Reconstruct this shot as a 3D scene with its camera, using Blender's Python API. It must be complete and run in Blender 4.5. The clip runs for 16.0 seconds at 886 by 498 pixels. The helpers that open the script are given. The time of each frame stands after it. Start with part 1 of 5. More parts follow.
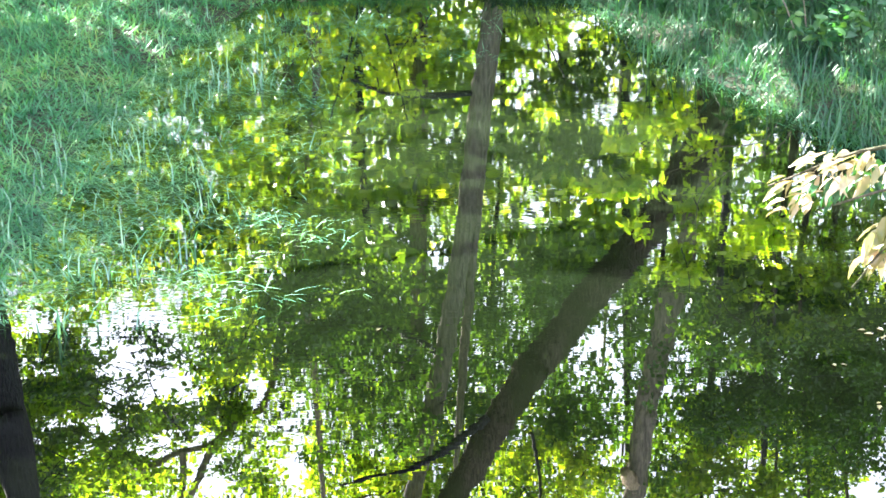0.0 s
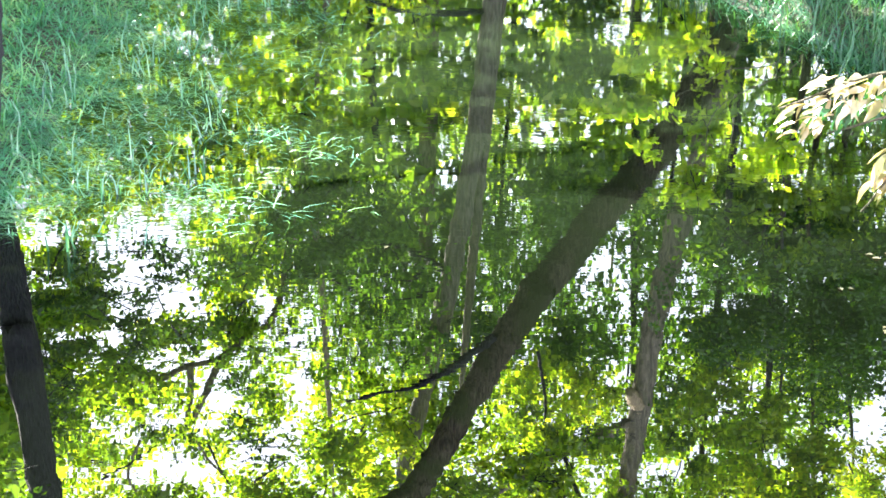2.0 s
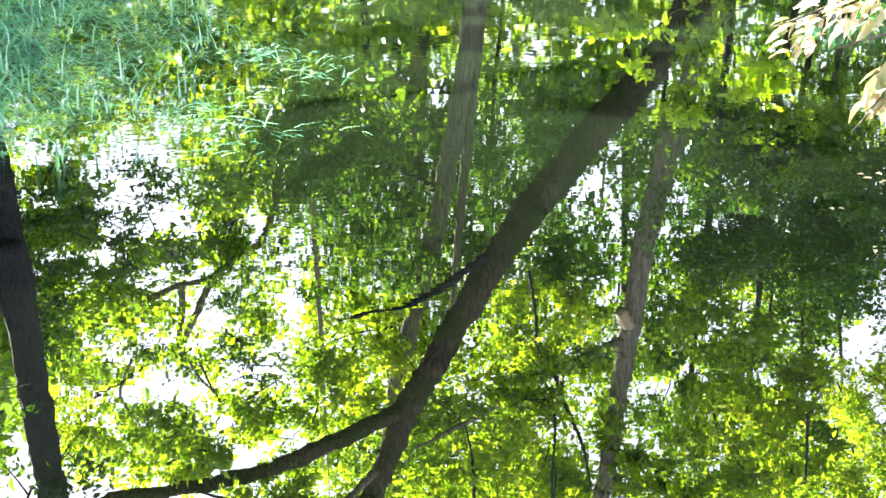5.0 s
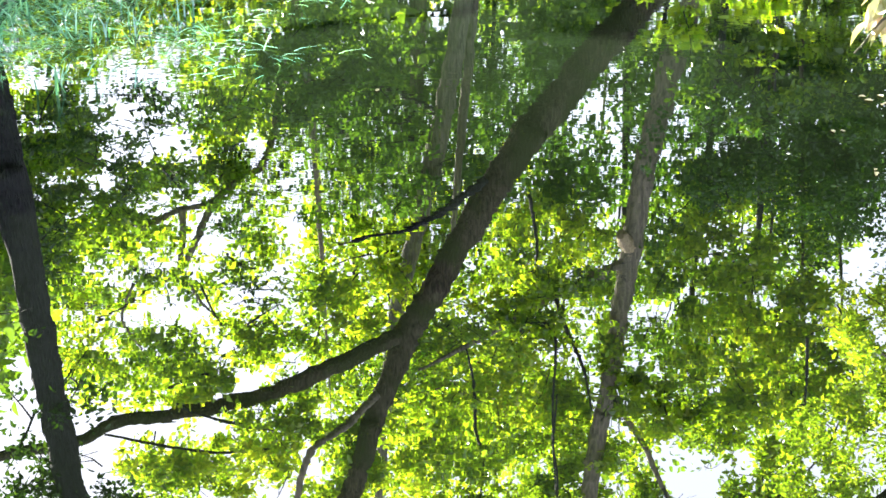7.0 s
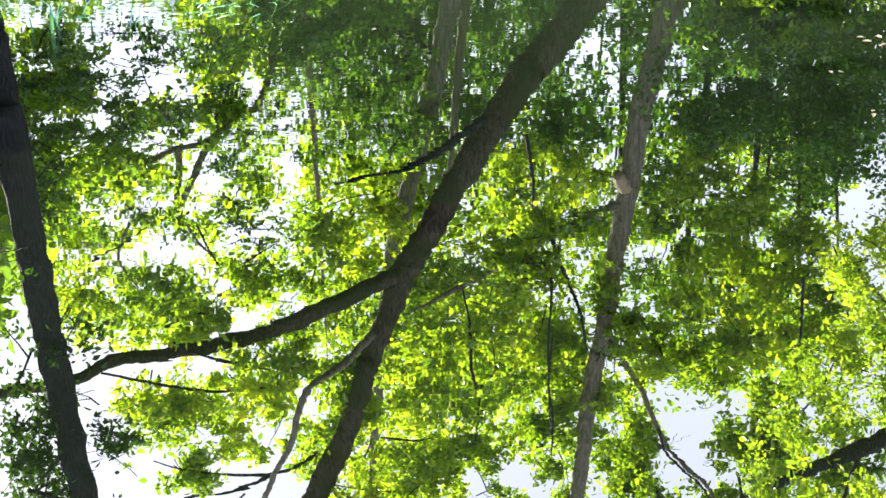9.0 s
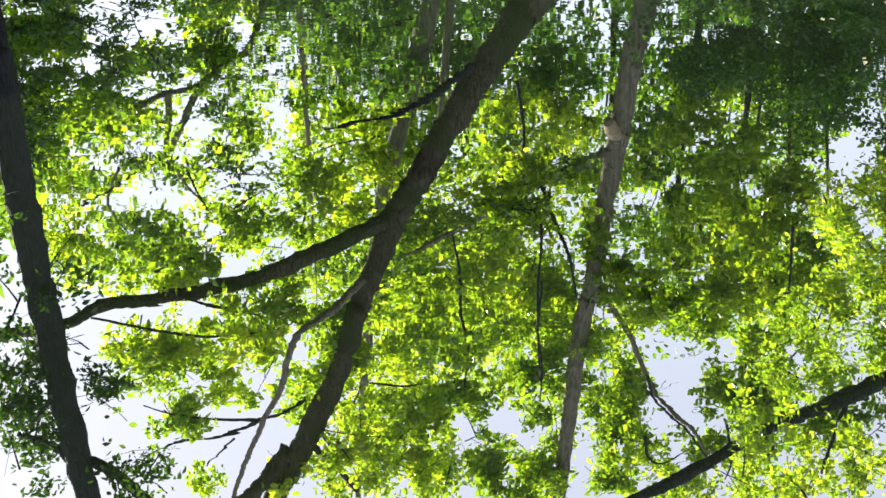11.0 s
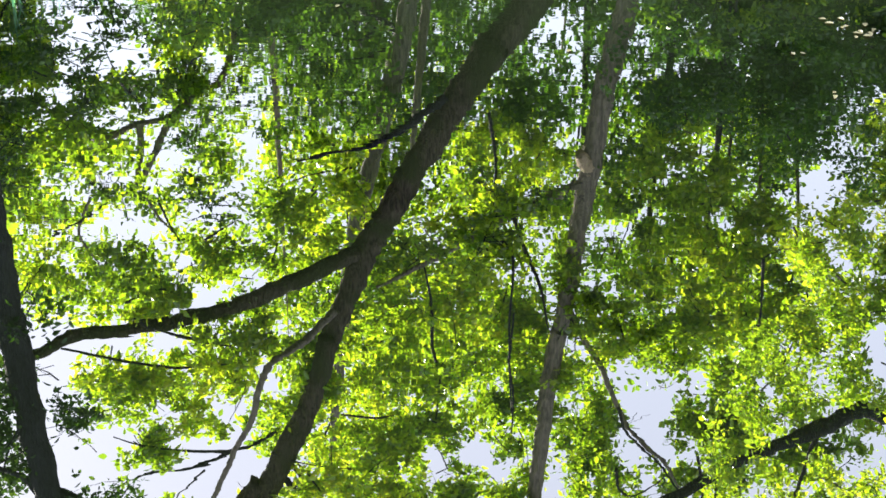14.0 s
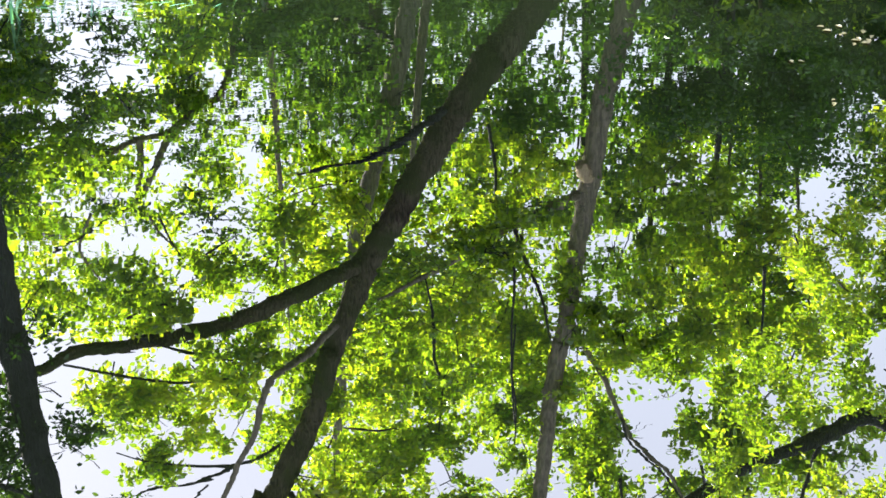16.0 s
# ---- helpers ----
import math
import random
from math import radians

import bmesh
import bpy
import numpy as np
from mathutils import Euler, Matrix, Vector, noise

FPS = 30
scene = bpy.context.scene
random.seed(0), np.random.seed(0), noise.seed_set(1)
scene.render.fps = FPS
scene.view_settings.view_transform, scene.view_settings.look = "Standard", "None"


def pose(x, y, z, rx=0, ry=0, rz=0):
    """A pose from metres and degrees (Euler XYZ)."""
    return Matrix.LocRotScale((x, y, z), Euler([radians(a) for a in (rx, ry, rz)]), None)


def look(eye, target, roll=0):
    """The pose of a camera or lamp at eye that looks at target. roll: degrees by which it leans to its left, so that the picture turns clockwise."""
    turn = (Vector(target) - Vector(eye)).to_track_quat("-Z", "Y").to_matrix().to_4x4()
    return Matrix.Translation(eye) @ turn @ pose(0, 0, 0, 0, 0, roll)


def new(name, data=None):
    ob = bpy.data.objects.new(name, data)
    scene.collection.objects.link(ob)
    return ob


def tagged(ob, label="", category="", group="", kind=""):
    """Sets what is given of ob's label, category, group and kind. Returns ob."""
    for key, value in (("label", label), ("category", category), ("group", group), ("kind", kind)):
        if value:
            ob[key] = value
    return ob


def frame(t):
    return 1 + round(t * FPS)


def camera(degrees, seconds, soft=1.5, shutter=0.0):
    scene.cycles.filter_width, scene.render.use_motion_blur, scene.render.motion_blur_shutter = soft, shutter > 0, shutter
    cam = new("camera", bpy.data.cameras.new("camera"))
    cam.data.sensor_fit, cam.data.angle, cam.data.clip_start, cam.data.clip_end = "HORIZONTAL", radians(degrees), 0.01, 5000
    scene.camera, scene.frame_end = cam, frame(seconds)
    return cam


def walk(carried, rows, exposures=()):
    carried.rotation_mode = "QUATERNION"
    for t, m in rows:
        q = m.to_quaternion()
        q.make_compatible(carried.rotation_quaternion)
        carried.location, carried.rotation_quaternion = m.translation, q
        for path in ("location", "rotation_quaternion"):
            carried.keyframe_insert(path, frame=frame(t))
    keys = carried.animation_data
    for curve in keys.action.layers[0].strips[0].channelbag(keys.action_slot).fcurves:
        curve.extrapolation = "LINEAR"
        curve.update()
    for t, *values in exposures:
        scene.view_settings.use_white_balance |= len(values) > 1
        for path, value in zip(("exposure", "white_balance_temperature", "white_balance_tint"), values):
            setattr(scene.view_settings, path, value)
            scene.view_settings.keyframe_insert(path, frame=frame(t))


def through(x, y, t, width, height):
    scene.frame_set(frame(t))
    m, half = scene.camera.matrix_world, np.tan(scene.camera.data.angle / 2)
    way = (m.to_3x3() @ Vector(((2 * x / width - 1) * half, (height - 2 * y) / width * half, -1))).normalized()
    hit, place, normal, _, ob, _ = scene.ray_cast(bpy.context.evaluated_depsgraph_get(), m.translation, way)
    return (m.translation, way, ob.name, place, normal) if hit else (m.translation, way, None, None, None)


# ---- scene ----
cam = camera(28.0, 16.0, 1.6)
EYE = (0.0, 0.0, 4.0)
# seconds, yaw, pitch, lean to the left
ROWS = [
    (0.0, 0.034, -20.000, -0.760),
    (0.5, 0.219, -21.185, -0.583),
    (1.0, 0.366, -21.779, -0.405),
    (1.5, 0.277, -21.840, 0.124),
    (2.0, 0.344, -22.620, -0.089),
    (2.5, 0.363, -23.043, -0.194),
    (3.0, 0.332, -23.389, 0.027),
    (3.5, 0.331, -24.373, 0.064),
    (4.0, -0.014, -24.654, 0.043),
    (6.5, 0.122, -26.997, 0.155),
    (7.0, 0.055, -27.678, -0.094),
    (7.5, 0.008, -28.196, -0.004),
    (8.0, 0.039, -28.609, -0.173),
    (8.5, 0.036, -29.070, -0.200),
    (9.0, -0.083, -29.609, 0.156),
    (9.5, -0.158, -30.195, 0.202),
    (12.0, -0.829, -31.547, 1.012),
    (12.5, -1.115, -31.294, 1.037),
    (13.0, -1.157, -30.871, 1.188),
    (13.5, -1.236, -30.458, 1.297),
    (14.0, -1.510, -30.307, 1.323),
    (14.5, -2.478, -30.291, 1.876),
    (15.0, -1.693, -29.984, 0.975),
    (15.5, -1.356, -29.912, 0.714),
    (16.0, -1.469, -29.925, 0.626),
]
walk(cam, [(t, pose(*EYE, 90 + pitch, 0, yaw) @ pose(0, 0, 0, 0, 0, lean)) for t, yaw, pitch, lean in ROWS],
     [(0.0, 4.25), (3.0, 4.31), (8.0, 4.09), (12.0, 3.72), (16.0, 3.74)])

# ---- light ----
SUN_HIGH, SUN_TURN = 46.0, -38.0        # elevation; degrees right of the view's heading
world = bpy.data.worlds.new("sky")
scene.world = world
world.use_nodes = True
wn = world.node_tree.nodes
sky = wn.new("ShaderNodeTexSky")
sky.sky_type, sky.sun_disc = "NISHITA", False
sky.sun_elevation, sky.sun_rotation = radians(SUN_HIGH), radians(SUN_TURN)
sky.dust_density, sky.air_density, sky.ozone_density = 1.0, 1.0, 0.6
wn["Background"].inputs["Strength"].default_value = 0.036
haze = wn.new("ShaderNodeMix")              # thin white summer haze over the blue
haze.data_type, haze.blend_type = "RGBA", "ADD"
haze.inputs["Factor"].default_value = 1.0
haze.inputs["B"].default_value = (6.4, 6.25, 6.6, 1)
world.node_tree.links.new(sky.outputs[0], haze.inputs["A"])
world.node_tree.links.new(haze.outputs["Result"], wn["Background"].inputs["Color"])
sun_data = bpy.data.lights.new("sun", "SUN")
sun_data.energy, sun_data.angle, sun_data.color = 5.0, radians(0.53), (1.0, 0.94, 0.84)
sun = new("sun", sun_data)
sx = math.sin(radians(SUN_TURN)) * math.cos(radians(SUN_HIGH))
sy = math.cos(radians(SUN_TURN)) * math.cos(radians(SUN_HIGH))
sz = math.sin(radians(SUN_HIGH))
sun.matrix_world = look((40 * sx, 40 * sy, 40 * sz), (0, 0, 0))


# ---- materials ----
def material(name):
    m = bpy.data.materials.new(name)
    m.use_nodes = True
    n, l = m.node_tree.nodes, m.node_tree.links
    n.clear()
    out = n.new("ShaderNodeOutputMaterial")
    return m, n, l, out


def ramp(n, stops):
    r = n.new("ShaderNodeValToRGB")
    el = r.color_ramp.elements
    while len(el) < len(stops):
        el.new(0.5)
    for e, (p, c) in zip(el, stops):
        e.position, e.color = p, (*c, 1)
    return r


def leaf_material(name, dark, mid, light, through=0.5, gloss=0.35, spots=None, patch_scale=0.9, patch_weight=1.1, sheen=0.05, warmth=(1.48, 1.5, 0.42)):
    """Leaf blades: each with its own tint, thin enough to glow when the sun stands behind."""
    m, n, l, out = material(name)
    geo = n.new("ShaderNodeNewGeometry")
    pos = n.new("ShaderNodeTexCoord")
    patch = n.new("ShaderNodeTexNoise")
    patch.inputs["Scale"].default_value = patch_scale
    patch.inputs["Detail"].default_value = 3
    l.new(pos.outputs["Object"], patch.inputs["Vector"])
    mixv = n.new("ShaderNodeMath")
    mixv.operation = "MULTIPLY_ADD"
    mixv.inputs[1].default_value = 0.55
    l.new(geo.outputs["Random Per Island"], mixv.inputs[0])
    sub = n.new("ShaderNodeMath")
    sub.operation = "MULTIPLY_ADD"
    sub.inputs[1].default_value, sub.inputs[2].default_value = patch_weight, 0.23 - 0.5 * patch_weight
    l.new(patch.outputs["Fac"], sub.inputs[0])
    l.new(sub.outputs[0], mixv.inputs[2])
    stops = [(0.05, dark), (0.5, mid), (0.88, light)]
    if spots:
        stops.append((0.985, spots))
    r = ramp(n, stops)
    l.new(mixv.outputs[0], r.inputs[0])
    dif = n.new("ShaderNodeBsdfDiffuse")
    tra = n.new("ShaderNodeBsdfTranslucent")
    glo = n.new("ShaderNodeBsdfGlossy")
    glo.inputs["Roughness"].default_value = gloss
    glo.inputs["Color"].default_value = (0.8, 0.85, 0.85, 1)
    l.new(r.outputs[0], dif.inputs["Color"])
    warm = n.new("ShaderNodeMix")
    warm.data_type, warm.blend_type = "RGBA", "MULTIPLY"
    warm.inputs["Factor"].default_value = 1.0
    warm.inputs["B"].default_value = (*warmth, 1)
    l.new(r.outputs[0], warm.inputs["A"])
    l.new(warm.outputs["Result"], tra.inputs["Color"])
    mx = n.new("ShaderNodeMixShader")
    mx.inputs[0].default_value = through
    l.new(dif.outputs[0], mx.inputs[1]), l.new(tra.outputs[0], mx.inputs[2])
    mg = n.new("ShaderNodeMixShader")
    mg.inputs[0].default_value = sheen
    l.new(mx.outputs[0], mg.inputs[1]), l.new(glo.outputs[0], mg.inputs[2])
    l.new(mg.outputs[0], out.inputs[0])
    return m


def bark_material(name, dark, light, moss=None, scale=6.0):
    m, n, l, out = material(name)
    tc = n.new("ShaderNodeTexCoord")
    mp = n.new("ShaderNodeMapping")
    mp.inputs["Scale"].default_value = (1, 1, 0.22)
    l.new(tc.outputs["Object"], mp.inputs["Vector"])
    fine = n.new("ShaderNodeTexNoise")
    fine.inputs["Scale"].default_value, fine.inputs["Detail"].default_value = scale * 8, 6
    l.new(mp.outputs[0], fine.inputs["Vector"])
    broad = n.new("ShaderNodeTexNoise")
    broad.inputs["Scale"].default_value, broad.inputs["Detail"].default_value = scale * 0.4, 4
    l.new(tc.outputs["Object"], broad.inputs["Vector"])
    r = ramp(n, [(0.3, dark), (0.7, light)])
    l.new(fine.outputs["Fac"], r.inputs[0])
    col = r.outputs[0]
    if moss:
        mr = ramp(n, [(0.48, (0, 0, 0)), (0.62, (1, 1, 1))])
        l.new(broad.outputs["Fac"], mr.inputs[0])
        mm = n.new("ShaderNodeMix")
        mm.data_type = "RGBA"
        mm.inputs["B"].default_value = (*moss, 1)
        l.new(mr.outputs[0], mm.inputs["Factor"])
        l.new(col, mm.inputs["A"])
        col = mm.outputs["Result"]
    b = n.new("ShaderNodeBsdfPrincipled")
    b.inputs["Roughness"].default_value = 0.85
    b.inputs["Specular IOR Level"].default_value = 0.25
    l.new(col, b.inputs["Base Color"])
    bump = n.new("ShaderNodeBump")
    bump.inputs["Distance"].default_value, bump.inputs["Strength"].default_value = 0.035, 1.0
    l.new(fine.outputs["Fac"], bump.inputs["Height"])
    l.new(bump.outputs[0], b.inputs["Normal"])
    l.new(b.outputs[0], out.inputs[0])
    return m


def soil_material():
    m, n, l, out = material("mud_and_moss")
    tc = n.new("ShaderNodeTexCoord")
    a = n.new("ShaderNodeTexNoise")
    a.inputs["Scale"].default_value, a.inputs["Detail"].default_value = 1.3, 5
    c = n.new("ShaderNodeTexNoise")
    c.inputs["Scale"].default_value, c.inputs["Detail"].default_value = 22, 6
    l.new(tc.outputs["Object"], a.inputs["Vector"]), l.new(tc.outputs["Object"], c.inputs["Vector"])
    r1 = ramp(n, [(0.35, (0.018, 0.016, 0.01)), (0.65, (0.02, 0.035, 0.012))])
    r2 = ramp(n, [(0.35, (0.45, 0.45, 0.45)), (0.7, (1.3, 1.25, 1.1))])
    l.new(a.outputs["Fac"], r1.inputs[0]), l.new(c.outputs["Fac"], r2.inputs[0])
    mx = n.new("ShaderNodeMix")
    mx.data_type, mx.blend_type = "RGBA", "MULTIPLY"
    mx.inputs["Factor"].default_value = 1
    l.new(r1.outputs[0], mx.inputs["A"]), l.new(r2.outputs[0], mx.inputs["B"])
    b = n.new("ShaderNodeBsdfPrincipled")
    b.inputs["Roughness"].default_value = 0.9
    l.new(mx.outputs["Result"], b.inputs["Base Color"])
    bump = n.new("ShaderNodeBump")
    bump.inputs["Distance"].default_value = 0.05
    l.new(c.outputs["Fac"], bump.inputs["Height"]), l.new(bump.outputs[0], b.inputs["Normal"])
    l.new(b.outputs[0], out.inputs[0])
    return m


def water_material():
    """Still, murky water: a mirror at a slant, with faint crossing wavelets."""
    m, n, l, out = material("still_water")
    tc = n.new("ShaderNodeTexCoord")
    height = None
    patches = n.new("ShaderNodeTexNoise")
    patches.inputs["Scale"].default_value = 0.8
    l.new(tc.outputs["Object"], patches.inputs["Vector"])
    where = ramp(n, [(0.42, (0.25, 0.25, 0.25)), (0.62, (1.6, 1.6, 1.6))])
    l.new(patches.outputs["Fac"], where.inputs[0])
    for scale, squash, amount in ((2.2, 1.0, 0.4), (11.0, 0.35, 0.095), (20.0, 0.3, 0.034), (34.0, 0.4, 0.012)):
        mp = n.new("ShaderNodeMapping")
        mp.inputs["Scale"].default_value = (squash, 1, 1)
        l.new(tc.outputs["Object"], mp.inputs["Vector"])
        t = n.new("ShaderNodeTexNoise")
        t.inputs["Scale"].default_value, t.inputs["Detail"].default_value = scale, 1.0
        l.new(mp.outputs[0], t.inputs["Vector"])
        mul = n.new("ShaderNodeMath")
        mul.operation = "MULTIPLY_ADD"
        mul.inputs[1].default_value = amount
        if height is not None:
            part_of = n.new("ShaderNodeMath")
            part_of.operation = "MULTIPLY"
            l.new(t.outputs["Fac"], part_of.inputs[0]), l.new(where.outputs[0], part_of.inputs[1])
            l.new(part_of.outputs[0], mul.inputs[0])
        else:
            l.new(t.outputs["Fac"], mul.inputs[0])
        if height is not None:
            l.new(height, mul.inputs[2])
        height = mul.outputs[0]
    bump = n.new("ShaderNodeBump")
    bump.inputs["Strength"].default_value, bump.inputs["Distance"].default_value = 1.0, 0.0012
    # calmer in the pool, livelier where the stream comes in
    sep = n.new("ShaderNodeSeparateXYZ")
    l.new(tc.outputs["Object"], sep.inputs[0])
    lively = n.new("ShaderNodeMapRange")
    lively.inputs["From Min"].default_value, lively.inputs["From Max"].default_value = 7.0, 11.5
    lively.inputs["To Min"].default_value, lively.inputs["To Max"].default_value = 0.56, 1.9
    l.new(sep.outputs["Y"], lively.inputs["Value"])
    grown = n.new("ShaderNodeMath")
    grown.operation = "MULTIPLY"
    l.new(height, grown.inputs[0]), l.new(lively.outputs[0], grown.inputs[1])
    l.new(grown.outputs[0], bump.inputs["Height"])
    deep = n.new("ShaderNodeBsdfDiffuse")
    veil = n.new("ShaderNodeMapRange")
    veil.inputs["From Min"].default_value, veil.inputs["From Max"].default_value = 8.4, 14.0
    l.new(sep.outputs["Y"], veil.inputs["Value"])
    # dark in the pool; upstream a milky green veil is put into the colour
    murk = ramp(n, [(0.0, (0.0005, 0.0008, 0.0004)), (1.0, (0.0046, 0.0077, 0.0036))])
    l.new(veil.outputs[0], murk.inputs[0])
    l.new(murk.outputs[0], deep.inputs["Color"])
    glo = n.new("ShaderNodeBsdfGlossy")
    shiver = n.new("ShaderNodeMapRange")
    shiver.inputs["From Min"].default_value, shiver.inputs["From Max"].default_value = 8.0, 13.5
    shiver.inputs["To Min"].default_value, shiver.inputs["To Max"].default_value = 0.0, 0.022
    l.new(sep.outputs["Y"], shiver.inputs["Value"])
    l.new(shiver.outputs[0], glo.inputs["Roughness"])
    fr = n.new("ShaderNodeFresnel")
    fr.inputs["IOR"].default_value = 2.5
    mx = n.new("ShaderNodeMixShader")
    l.new(bump.outputs[0], glo.inputs["Normal"])
    l.new(fr.outputs[0], mx.inputs[0]), l.new(deep.outputs[0], mx.inputs[1]), l.new(glo.outputs[0], mx.inputs[2])
    l.new(mx.outputs[0], out.inputs[0])
    return m


LIME = leaf_material("sunlit_young_leaf", (0.055, 0.125, 0.02), (0.26, 0.4, 0.038), (0.5, 0.58, 0.065), 0.62, spots=(0.54, 0.56, 0.12), patch_weight=1.5, sheen=0.075)
GREEN = leaf_material("green_leaf", (0.055, 0.12, 0.022), (0.17, 0.3, 0.04), (0.31, 0.44, 0.055), 0.6, patch_weight=1.4, sheen=0.065)
# The green leaf again but darker; shade of the inner wood is in the colour.
DEEP = leaf_material("shaded_green_leaf", (0.03, 0.08, 0.02), (0.08, 0.175, 0.036), (0.15, 0.275, 0.05), 0.46)
# The pinkish white end of the ramp puts sun glare into the leaf colour.
SHRUB = leaf_material("sun_glare_shrub_leaf", (0.07, 0.13, 0.022), (0.22, 0.19, 0.085), (0.5, 0.41, 0.36), 0.45, spots=(0.6, 0.52, 0.5), patch_scale=9, patch_weight=1.7, warmth=(1.1, 1.0, 0.85))
# Shrub leaves that stand in shade: the shade is put into this dark colour.
TEAL = leaf_material("shaded_shrub_leaf", (0.006, 0.03, 0.011), (0.01, 0.045, 0.016), (0.02, 0.07, 0.024), 0.25, sheen=0.03)
# Sunlight put into the colour, for a sapling and a bush standing in shade.
SUNNY = leaf_material("sunny_yellow_leaf", (0.2, 0.36, 0.03), (0.38, 0.55, 0.045), (0.52, 0.6, 0.07), 0.5)
BLADE = leaf_material("grass_blade", (0.024, 0.11, 0.066), (0.06, 0.22, 0.125), (0.14, 0.3, 0.125), 0.35, gloss=0.45, spots=(0.22, 0.3, 0.15), patch_scale=2.2, patch_weight=2.1, sheen=0.035)
LYING = leaf_material("lying_grass_blade", (0.026, 0.11, 0.08), (0.06, 0.2, 0.13), (0.13, 0.28, 0.14), 0.3, gloss=0.3, spots=(0.18, 0.25, 0.16), patch_scale=2.2, patch_weight=2.0, sheen=0.09)
# Darker copy of the grass blade: tree shade put into the right bank's colour.
SHADED_BLADE = leaf_material("shaded_grass_blade", (0.009, 0.045, 0.028), (0.022, 0.09, 0.05), (0.045, 0.125, 0.05), 0.3, gloss=0.4, spots=(0.08, 0.125, 0.06), patch_scale=2.2, patch_weight=1.8, sheen=0.04)
HERB = leaf_material("broad_herb_leaf", (0.012, 0.06, 0.03), (0.026, 0.1, 0.046), (0.07, 0.15, 0.04), 0.3, gloss=0.4, sheen=0.04)
# Leaves seen as silhouettes: their backlit darkness is put into the colour.
DARK = leaf_material("dark_silhouette_leaf", (0.016, 0.045, 0.016), (0.042, 0.1, 0.024), (0.1, 0.18, 0.034), 0.4)
# Darkest copy of the leaf green, with canopy shade put into its colour.
SHADE = leaf_material("shade_darkened_leaf", (0.018, 0.055, 0.016), (0.046, 0.12, 0.027), (0.1, 0.205, 0.036), 0.46)
FALLEN = leaf_material("fallen_pale_leaf", (0.02, 0.022, 0.012), (0.035, 0.035, 0.02), (0.055, 0.05, 0.03), 0.1)
BARK = bark_material("mossy_brown_bark", (0.01, 0.009, 0.007), (0.105, 0.088, 0.062), (0.032, 0.04, 0.014), 5)
GREY_BARK = bark_material("grey_smooth_bark", (0.1, 0.09, 0.075), (0.28, 0.245, 0.2), None, 4)
PALE_BARK = bark_material("pale_grey_bark", (0.085, 0.08, 0.066), (0.23, 0.215, 0.18), None, 4)
DARK_BARK = bark_material("near_black_bark", (0.01, 0.011, 0.014), (0.038, 0.04, 0.046), None, 8)
CUT = bark_material("pale_sawn_wood", (0.35, 0.27, 0.18), (0.6, 0.48, 0.35), None, 10)
SOIL = soil_material()
WATER = water_material()


# ---- building helpers ----
def mesh_object(name, verts, faces, mat, parent=None, label="", smooth=True):
    me = bpy.data.meshes.new(name)
    me.from_pydata([tuple(v) for v in verts], [], faces)
    me.materials.append(mat)
    if smooth:
        me.polygons.foreach_set("use_smooth", [True] * len(me.polygons))
    me.update()
    ob = new(name, me)
    if parent:
        ob.parent = parent
    if label:
        ob["label"] = label
    return ob


def curve_through(points, steps):
    """A smooth line (Catmull-Rom) through rows of x, y, z, radius."""
    p = np.array(points, float)
    p = np.vstack([2 * p[0] - p[1], p, 2 * p[-1] - p[-2]])
    rows = []
    for i in range(1, len(p) - 2):
        for k in range(steps):
            u = k / steps
            a, b, c, d = p[i - 1], p[i], p[i + 1], p[i + 2]
            rows.append(0.5 * (2 * b + (c - a) * u + (2 * a - 5 * b + 4 * c - d) * u * u + (3 * b - a - 3 * c + d) * u ** 3))
    rows.append(p[-2])
    return np.array(rows)


def limb(name, points, mat, parent, label="", sides=14, steps=9, rough=0.15, seed=0):
    """A tapered, slightly knobbly stem along rows of x, y, z, radius."""
    rng = np.random.default_rng(seed + 17)
    c = curve_through(points, steps)
    verts, faces = [], []
    for i, (x, y, z, r) in enumerate(c):
        d = c[min(i + 1, len(c) - 1), :3] - c[max(i - 1, 0), :3]
        d = d / (np.linalg.norm(d) + 1e-9)
        u = np.cross(d, (0.13, 0.97, 0.2))
        u = u / np.linalg.norm(u)
        w = np.cross(d, u)
        r = max(r, 0.002)
        x, y, z = np.array((x, y, z)) + rng.normal(0, 0.06 * r, 3)
        for k in range(sides):
            a = 2 * math.pi * k / sides
            q = r * (1 + rough * noise.noise(Vector((3 * math.cos(a) + x, 3 * math.sin(a), 5.0 * z + y))) + rng.normal(0, 0.25 * rough))
            v = np.array((x, y, z)) + q * (math.cos(a) * u + math.sin(a) * w)
            verts.append(v)
    for i in range(len(c) - 1):
        for k in range(sides):
            a, b = i * sides + k, i * sides + (k + 1) % sides
            faces.append((a, b, b + sides, a + sides))
    faces.append(tuple(range(sides))[::-1])
    faces.append(tuple(range((len(c) - 1) * sides, len(c) * sides)))
    return mesh_object(name, verts, faces, mat, parent, label)


LEAF = np.array([(0, 0, 0), (-0.27, 0.34, 0.09), (-0.2, 0.7, 0.06), (0, 1.05, -0.08), (0.2, 0.7, 0.06), (0.27, 0.34, 0.09)])
LEAF_FACES = np.array([(0, 3, 2, 1), (0, 5, 4, 3)])


